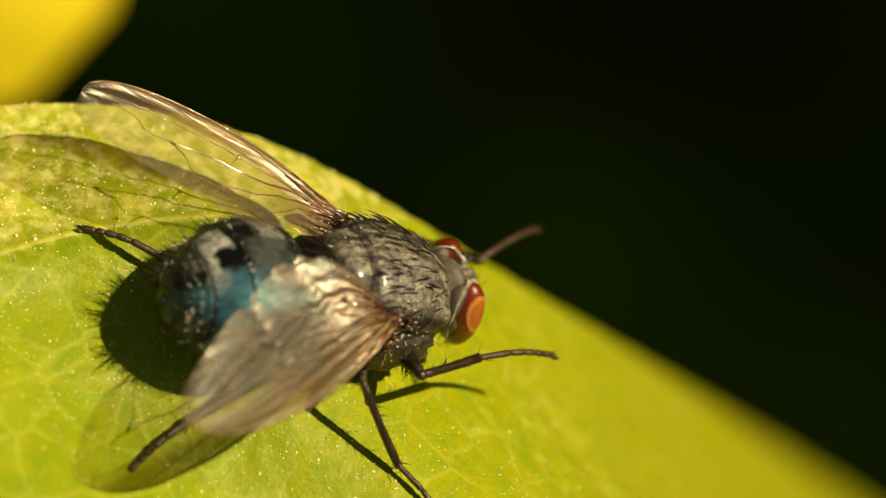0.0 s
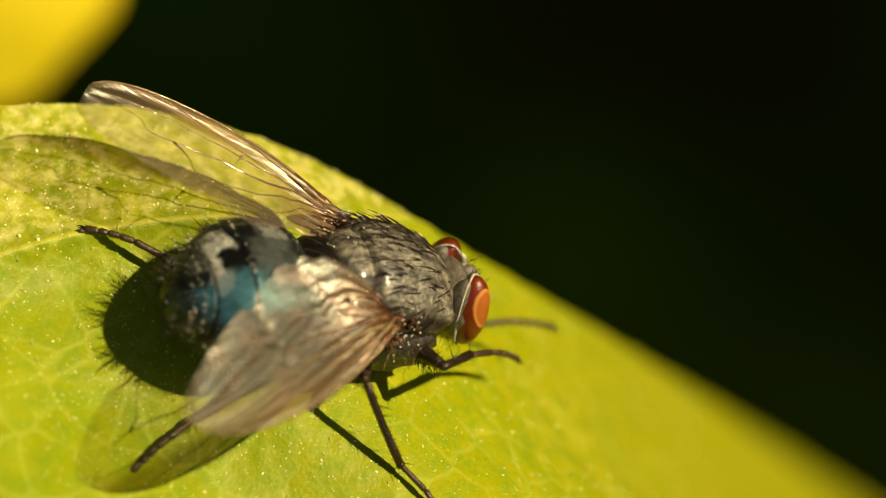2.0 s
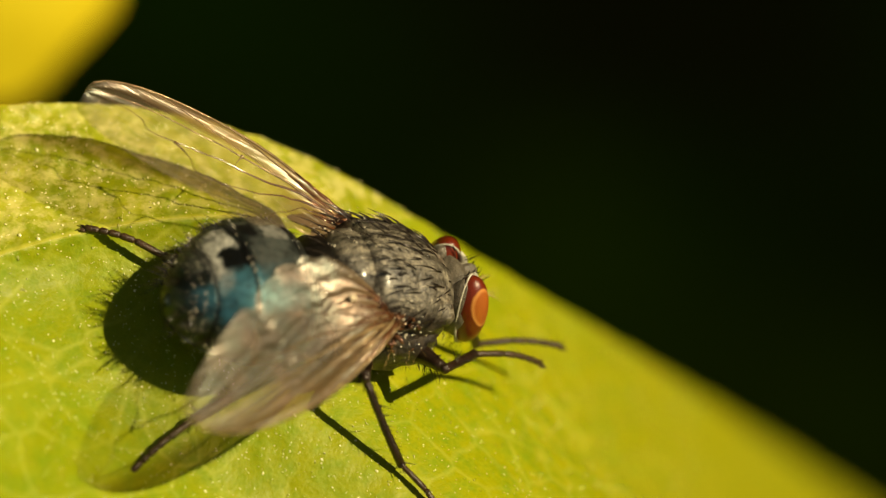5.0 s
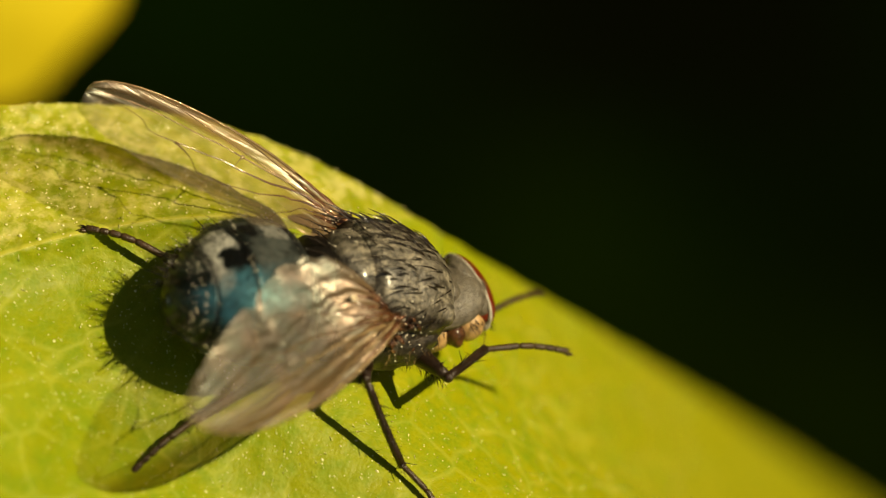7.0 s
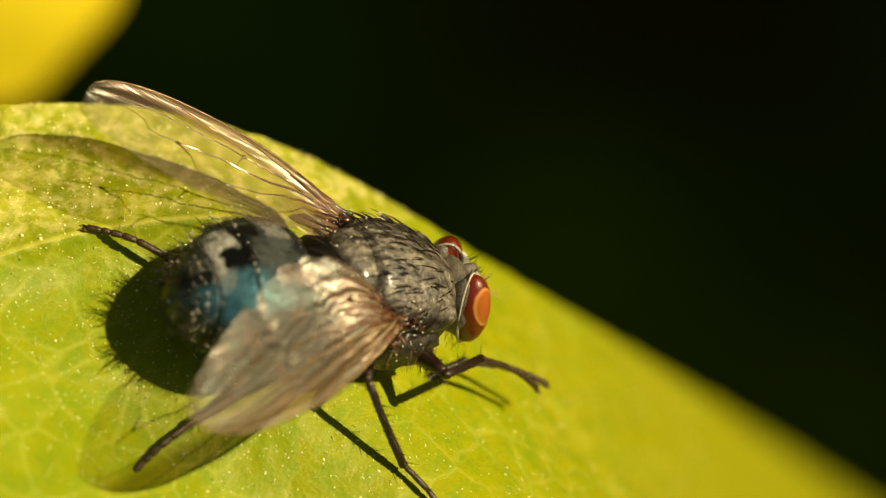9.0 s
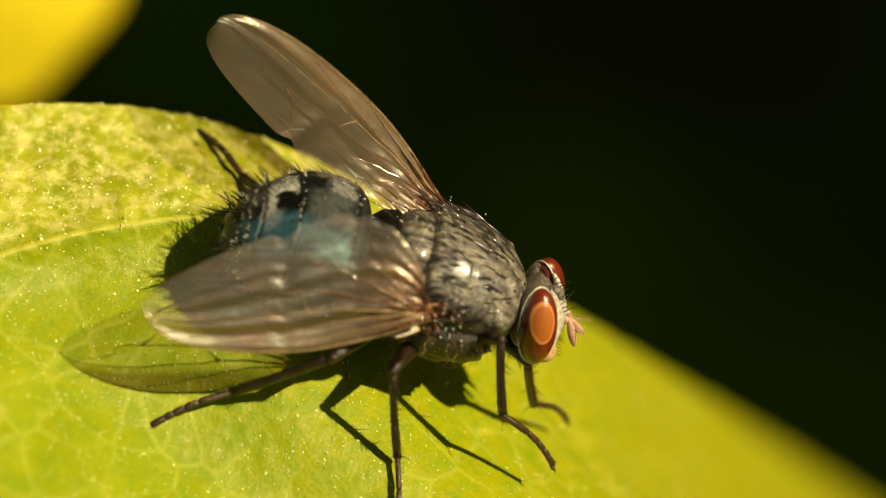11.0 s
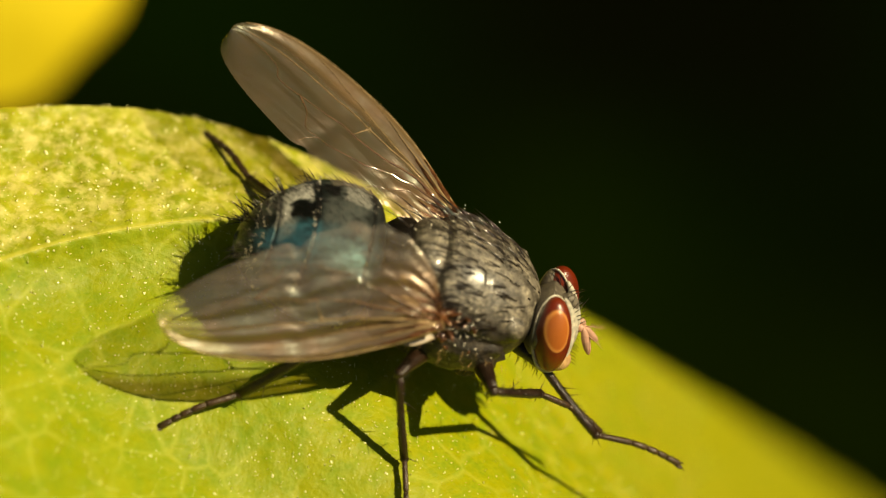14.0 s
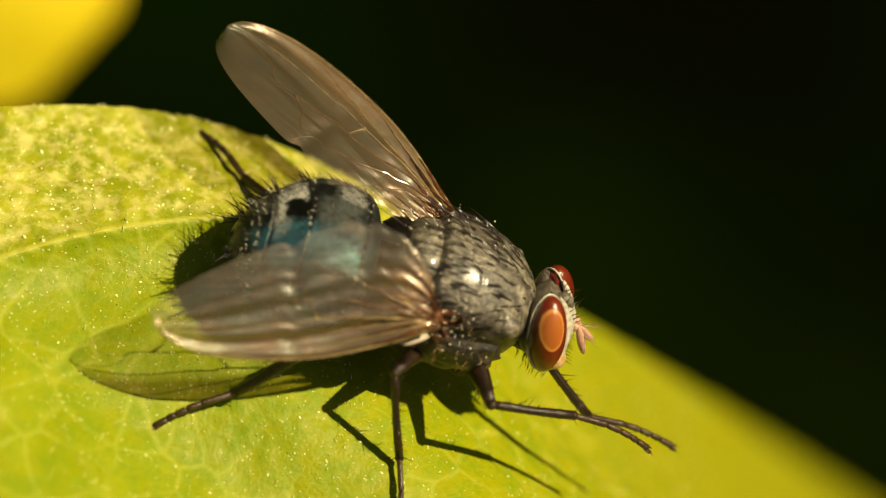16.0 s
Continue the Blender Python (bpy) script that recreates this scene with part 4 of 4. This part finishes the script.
def leg_parts(fly, kind, side):
    hip, a, b, c, g = LEGS[kind]
    rnd = random.Random(len(kind) * 3 + side)
    long = 0.35 if kind == "front" else 0.0
    part("coxa", blob((hip[0] + long * 0.3, hip[1] * side, hip[2] + 0.1 - long * 0.3), (0.55 + long * 0.3, 0.48, 0.75 + long), (side * 20, 0, 0)), CHITIN, fly)
    prof = [0.16, 0.26, 0.30, 0.29, 0.25, 0.19, 0.15]
    fem = join(tube([(a * k / 6, 0, 0.07 * math.sin(math.pi * k / 6)) for k in range(7)], [r * g for r in prof], 14), blob((a, 0, 0), (0.17 * g, 0.16 * g, 0.16 * g)),
               *[bristle((a * t, 0.05 * rnd.gauss(0, 1), -0.2), (0.5, rnd.gauss(0, .6), -0.8), rnd.uniform(0.2, 0.5), 0.014) for t in [rnd.uniform(.15, .95) for _ in range(50)]],
               *[bristle((a * t, 0.05 * rnd.gauss(0, 1), 0.2), (0.6, rnd.gauss(0, .6), 0.8), rnd.uniform(0.15, 0.35), 0.014) for t in [rnd.uniform(.1, .95) for _ in range(50)]])
    femur = part("femur", fem, LEG, fly, "dark hairy thigh")
    tib = join(tube([(b * k / 6, 0, -0.04 * math.sin(math.pi * k / 6)) for k in range(7)], [0.12 * g, 0.13 * g, 0.125 * g, 0.125 * g, 0.13 * g, 0.14 * g, 0.13 * g], 12),
               blob((b, 0, 0), (0.14 * g, 0.14 * g, 0.14 * g)),
               *[bristle((b * t, 0, 0), (0.7, y, z), 0.62, 0.02, (0, 0, 0), 4) for t, y, z in ((0.42, 0.9, 0.3), (0.55, -0.8, 0.5), (0.72, 0.8, -0.5), (0.97, 0.6, 0.6), (0.97, -0.7, 0.3), (0.97, 0.1, -0.8), (0.3, 0.2, 0.9))],
               *[bristle((b * t, 0, 0), (0.8, math.cos(q), math.sin(q)), rnd.uniform(0.16, 0.34), 0.014) for t, q in [(rnd.uniform(.05, .95), rnd.uniform(0, 6.28)) for _ in range(170)]])
    tibia = part("tibia", tib, LEG, fly, "slender dark brown shin with spines")
    geos = []
    cuts = [0, 0.40, 0.58, 0.72, 0.83, 1.0]
    for i in range(5):
        x0, x1 = c * cuts[i], c * cuts[i + 1]
        arch = [0.20 * math.sin(math.pi * q / c) for q in (x0, x0 + 0.06, x1 - 0.08, x1)]
        geos.append(tube([(q, 0, h) for q, h in zip((x0, x0 + 0.06, x1 - 0.08, x1), arch)], [0.075, 0.088 * g, 0.098 * g, 0.075], 10))
    geos.append(blob((c, 0.08, -0.05), (0.13, 0.06, 0.05), (0, 0, 20)))
    geos.append(blob((c, -0.08, -0.05), (0.13, 0.06, 0.05), (0, 0, -20)))
    geos += [bristle((c, y, 0), (0.7, y * 4, 0.2), 0.28, 0.03, (0, 0, -0.7), 5) for y in (0.06, -0.06)]
    geos += [bristle((c * t, 0, 0.2 * math.sin(math.pi * t)), (0.8, math.cos(q), math.sin(q)), rnd.uniform(0.14, 0.24), 0.012) for t, q in [(rnd.uniform(.02, .98), rnd.uniform(0, 6.28)) for _ in range(70)]]
    tarsus = part("tarsus", join(*geos), TARSUS, fly, "jointed dark foot with claws")
    return femur, tibia, tarsus


def aim(origin, way, up):
    x = way.normalized()
    y = up.cross(x)
    y = y.normalized() if y.length > 1e-6 else x.orthogonal().normalized()
    m = Matrix((x, y, x.cross(y))).transposed().to_4x4()
    return Matrix.Translation(origin * MM) @ m


def leg_pose(kind, side, knee, ankle, toe):
    """Poses of the three joints, from wished places in the fly's space (mm)."""
    hip, a, b, c, g = LEGS[kind]
    hip = Vector((hip[0], hip[1] * side, hip[2]))
    d = ankle - hip
    r = min(max(d.length, abs(a - b) + 0.2), (a + b) * 0.995)
    d = d.normalized()
    ankle = hip + d * r
    x = (a * a - b * b + r * r) / (2 * r)
    y = math.sqrt(max(0.0, a * a - x * x))
    pole = knee - hip
    pole = pole - d * pole.dot(d)
    pole = pole.normalized() if pole.length > 1e-6 else d.orthogonal().normalized()
    k = hip + d * x + pole * y
    up = Vector((0, 0, 1))
    return aim(hip, k - hip, up), aim(k, ankle - k, up), aim(ankle, toe - ankle, up)


fly = thing("fly", "bluebottle fly with blue abdomen and red eyes on a leaf", "fly", to_world(P1))
fly_body(fly)
fly_bristles(fly)
HEAD = fly_head(fly)
WINGS = {1: wing(fly, 1), -1: wing(fly, -1)}
PARTS = {(k, s): leg_parts(fly, k, s) for k in LEGS for s in (1, -1)}


# ---- movement ----
def F(x, y, lift=0.1):
    """A foot on the leaf, at a place of the picture."""
    u, v = (x - 784) / 56, (441 - y) / 56
    return on_leaf(u, v, lift)


# Standing legs: knee, ankle and toe at the first and the second stand.
STAND = {
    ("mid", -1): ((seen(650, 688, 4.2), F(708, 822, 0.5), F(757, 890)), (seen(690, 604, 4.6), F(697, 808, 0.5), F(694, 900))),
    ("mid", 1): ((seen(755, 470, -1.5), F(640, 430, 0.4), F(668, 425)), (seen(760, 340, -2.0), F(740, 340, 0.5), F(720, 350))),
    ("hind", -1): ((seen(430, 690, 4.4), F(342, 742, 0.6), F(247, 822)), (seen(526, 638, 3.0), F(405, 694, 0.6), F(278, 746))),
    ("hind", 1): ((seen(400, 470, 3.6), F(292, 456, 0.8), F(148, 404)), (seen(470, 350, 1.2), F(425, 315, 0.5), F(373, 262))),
}
# Front legs, time by time: knee, ankle and toe.
RIGHT = [
    (0.0, (760, 650, 2.2), (850, 634, 0.8), (1016, 628, -1.2)), (0.5, (766, 676, 2.2), (790, 642, 0.2), (932, 664, -1.6)),
    (1.0, (792, 660, 2.0), (812, 624, 0.0), (964, 620, -2.0)), (1.5, (787, 638, 2.0), (835, 636, 0.0), (968, 644, -1.5)),
    (2.0, (785, 640, 2.0), (830, 628, 0.0), (918, 636, -2.5)), (2.2, (783, 655, 2.2), (856, 582, 0.2), (979, 575, -1.5)), (2.5, (781, 656, 2.2), (891, 652, 1.4), (1050, 669, 0.8)), (2.7, (818, 656, 2.2), (931, 623, 1.0), (1056, 619, 0.2)),
    (3.0, (781, 694, 2.0), (818, 610, 0.0), (964, 602, -1.5)), (3.5, (803, 646, 2.0), (840, 620, 0.0), (968, 632, -1.8)),
    (4.0, (785, 645, 2.0), (835, 632, 0.0), (950, 639, -2.0)), (4.6, (785, 645, 2.0), (835, 632, 0.0), (968, 625, -1.5)), (5.2, (785, 645, 2.0), (838, 625, 0.0), (950, 650, -2.0)),
    (5.8, (785, 655, 2.0), (848, 622, 0.0), (990, 625, -1.5)), (6.5, (799, 669, 2.0), (870, 604, 0.0), (1016, 636, -1.2)),
    (7.0, (793, 663, 2.2), (854, 619, 0.0), (1002, 622, -1.2)), (7.5, (770, 645, 2.0), (850, 625, 0.2), (1004, 626, -1.0)),
    (8.0, (770, 648, 2.0), (850, 625, 0.0), (986, 640, -1.5)), (8.5, (770, 650, 2.0), (845, 636, 0.0), (922, 674, -1.5)), (9.2, (772, 650, 2.0), (845, 636, 0.0), (918, 674, -1.5)),
    (10.1, (830, 665, 3.0), (860, 660, 0.5), (940, 760, 0.5)), (10.9, (896, 680, 3.5), (883, 735, 2.4), (973, 824, 0.6)),
    (12.0, (896, 680, 3.5), (883, 735, 2.4), (973, 824, 0.6)), (12.25, (920, 692, 3.5), (930, 740, 2.4), (1030, 800, 0.6)), (12.5, (913, 698, 3.6), (926, 795, 2.6), (998, 884, 1.0)),
    (13.2, (913, 698, 3.6), (926, 795, 2.6), (998, 884, 1.0)), (13.5, (927, 695, 3.4), (942, 743, 1.8), (1065, 798, 0.2)),
    (13.8, (895, 708, 3.4), (1000, 734, 2.2), (1120, 788, 1.0)), (14.0, (882, 699, 3.4), (936, 693, 1.4), (1012, 741, 0.2)), (14.5, (917, 688, 3.2), (960, 690, 1.2), (1035, 706, -1.0)),
    (15.0, (947, 678, 3.0), (1032, 673, 2.0), (1152, 758, 1.0)), (15.5, (917, 708, 3.2), (1049, 746, 2.4), (1192, 828, 1.6)), (16.0, (890, 725, 3.4), (1005, 733, 2.4), (1125, 786, 1.2)),
]
LEFT = [
    (0.0, (790, 480, -2.5), (850, 462, -3.4), (936, 414, -5.0)), (0.2, (790, 470, -2.5), (863, 441, -3.4), (931, 408, -4.4)), (0.5, (800, 560, -1.5), (820, 590, -2.5), (900, 640, -3.0)),
    (1.0, (800, 560, -1.5), (840, 600, -2.5), (940, 626, -3.0)), (1.5, (800, 580, -1.5), (840, 610, -2.5), (940, 608, -3.2)),
    (1.9, (800, 580, -1.5), (840, 615, -2.5), (914, 626, -3.2)), (2.2, (780, 470, -2.5), (832, 441, -3.4), (940, 398, -4.2)), (2.5, (770, 430, -2.5), (830, 418, -3.5), (962, 372, -4.0)),
    (2.7, (770, 425, -2.5), (862, 408, -3.5), (977, 347, -4.0)),
    (3.0, (765, 432, -2.5), (840, 412, -3.5), (902, 368, -4.0)), (3.5, (800, 570, -1.5), (840, 605, -2.5), (943, 600, -3.2)),
    (4.0, (800, 580, -1.5), (840, 612, -2.5), (934, 630, -3.2)), (5.0, (800, 580, -1.5), (840, 610, -2.5), (950, 612, -3.2)), (5.9, (800, 560, -1.5), (840, 580, -2.5), (930, 580, -3.2)),
    (6.5, (800, 530, -2.0), (850, 530, -3.0), (916, 502, -4.0)), (7.0, (800, 540, -2.0), (850, 560, -3.0), (898, 540, -4.0)),
    (7.5, (800, 570, -1.5), (850, 610, -2.5), (956, 590, -3.2)), (8.0, (745, 620, -1.0), (815, 632, -1.5), (985, 632, -2.8)),
    (8.5, (745, 625, -1.0), (815, 640, -1.5), (920, 668, -2.2)), (9.2, (745, 625, -1.0), (815, 640, -1.5), (918, 668, -2.2)),
    (10.1, (880, 610, -0.5), (910, 650, -2.0), (950, 700, -3.0)), (10.9, (905, 630, 0.5), (938, 715, -1.5), (983, 737, -3.5)), (12.0, (905, 630, 0.5), (938, 715, -1.5), (983, 737, -3.5)),
    (13.2, (910, 635, 0.5), (945, 715, -1.5), (985, 737, -3.5)), (13.5, (930, 640, 0.6), (1000, 695, -0.6), (1094, 746, -1.6)),
    (13.8, (960, 660, 0.8), (1020, 730, 0.0), (1110, 792, -0.8)), (14.0, (960, 668, 0.9), (1036, 766, 0.4), (1174, 814, -0.3)), (14.5, (935, 695, 1.0), (997, 813, 0.6), (1117, 880, 0.2)),
    (15.0, (1000, 645, 0.6), (1066, 684, -0.2), (1165, 712, -1.2)), (15.5, (950, 672, 0.6), (982, 701, -1.4), (1052, 738, -2.6)), (16.0, (990, 672, 0.8), (1032, 735, -0.2), (1182, 788, -0.8)),
]
# The head: seconds, roll, nod, turn, drop.
# time, roll, nod, turn, drop and reach of the head
NODS = [(0, 8, 4, 8, 0, 0), (0.15, 26, 56, 18, 0, 0.34), (0.3, 32, 68, 22, 0, 0.4), (0.5, 46, 68, 28, 0, 0.4), (0.75, 12, 4, 8, 0, 0), (1.0, 2, 0, 8, 0, 0), (1.95, 0, 0, 8, 0, 0), (2.2, 0, 52, 16, 0, 0.3),
        (2.3, 3, 66, 20, 0, 0.36), (2.5, 12, 70, 20, 0, 0.38), (2.7, 30, 70, 22, 0, 0.4), (2.9, 40, 70, 26, 0, 0.4), (3.1, 50, 68, 30, 0, 0.4), (3.3, 16, 6, 10, 0, 0.05), (3.5, 2, 0, 8, 0, 0), (5.8, 0, 0, 8, 0, 0),
        (6.2, -16, 6, 12, 0.1, 0.05), (6.4, -40, 24, 18, 0.1, 0.15), (6.5, -58, 52, 22, 0.05, 0.3), (6.7, -64, 58, 22, 0.02, 0.34), (7.0, -72, 62, 22, 0, 0.36), (7.1, -40, 30, 16, 0.05, 0.2), (7.2, -10, 4, 10, 0, 0),
        (7.4, 0, 0, 8, 0, 0), (9.3, 0, 0, 8, 0, 0), (10.9, -6, -5, -6, 0, 0.25), (16, -6, -5, -6, 0, 0.25)]


def wing_frame(stand, side, tip, corner):
    """Wing pose in the fly's space, from where its tip and hind corner lie."""
    hinge = Vector((-0.5, 2.05, 0.75)) if side > 0 else Vector((-0.65, -2.3, 0.5))
    inv = stand.inverted()
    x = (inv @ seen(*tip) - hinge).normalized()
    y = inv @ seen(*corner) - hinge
    y = (y - x * y.dot(x)).normalized()
    m = Matrix((x, y, x.cross(y))).transposed().to_4x4()
    return Matrix.Translation(hinge * MM) @ m


def motions():
    walk(fly, [(t, to_world(m)) for t, m in FLY])
    walk(HEAD, [(t, pose((2.4 + e) * MM, 0, (-0.05 - d) * MM, r, n, y)) for t, r, n, y, d, e in NODS])
    for side, one, two in ((1, ((147, 136, 2.9), (440, 386, 4.0)), ((397, 12, -0.5), (560, 338, 3.4))),
                           (-1, ((362, 744, 9.2), (524, 488, 5.0)), ((282, 572, 6.0), (606, 426, 5.45)))):
        a, b = wing_frame(P1, side, *one), wing_frame(P2, side, *two)
        rows = [(0, a), (9.3, a)]
        for t in (9.7, 10.1, 10.5):
            f = (t - 9.3) / 1.6
            lift = Matrix.Rotation(radians(-18 * math.sin(math.pi * f) if side < 0 else 0), 4, "X")
            rows.append((t, Matrix.Translation(a.translation.lerp(b.translation, f)) @ a.to_quaternion().slerp(b.to_quaternion(), f).to_matrix().to_4x4() @ lift))
        walk(WINGS[side], rows + [(10.9, b), (16, b)])
    times = sorted({t for t, _ in FLY} | {9.5, 9.9, 10.3, 10.7})
    for (kind, side), (one, two) in STAND.items():
        rows = []
        late = 0.0 if (kind == "mid") == (side > 0) else 0.4
        for t in times:
            s = min(1.0, max(0.0, (t - 9.5 - late) / 0.8))
            up = Vector((0.42, 0.67, 0.6)) * (0.9 * math.sin(math.pi * s))
            inv = fly_at(t).inverted()
            rows.append((t, [inv @ (a.lerp(b, s) + up) for a, b in zip(one, two)]))
        drive(kind, side, rows)
    for side, table in ((-1, RIGHT), (1, LEFT)):
        rows = []
        for t, k, a, e in table:
            inv = fly_at(t).inverted()
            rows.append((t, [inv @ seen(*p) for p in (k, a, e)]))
        drive("front", side, rows)


def drive(kind, side, rows):
    made = [(t, leg_pose(kind, side, *p)) for t, p in rows]
    for i, ob in enumerate(PARTS[kind, side]):
        walk(ob, [(t, m[i]) for t, m in made])


motions()
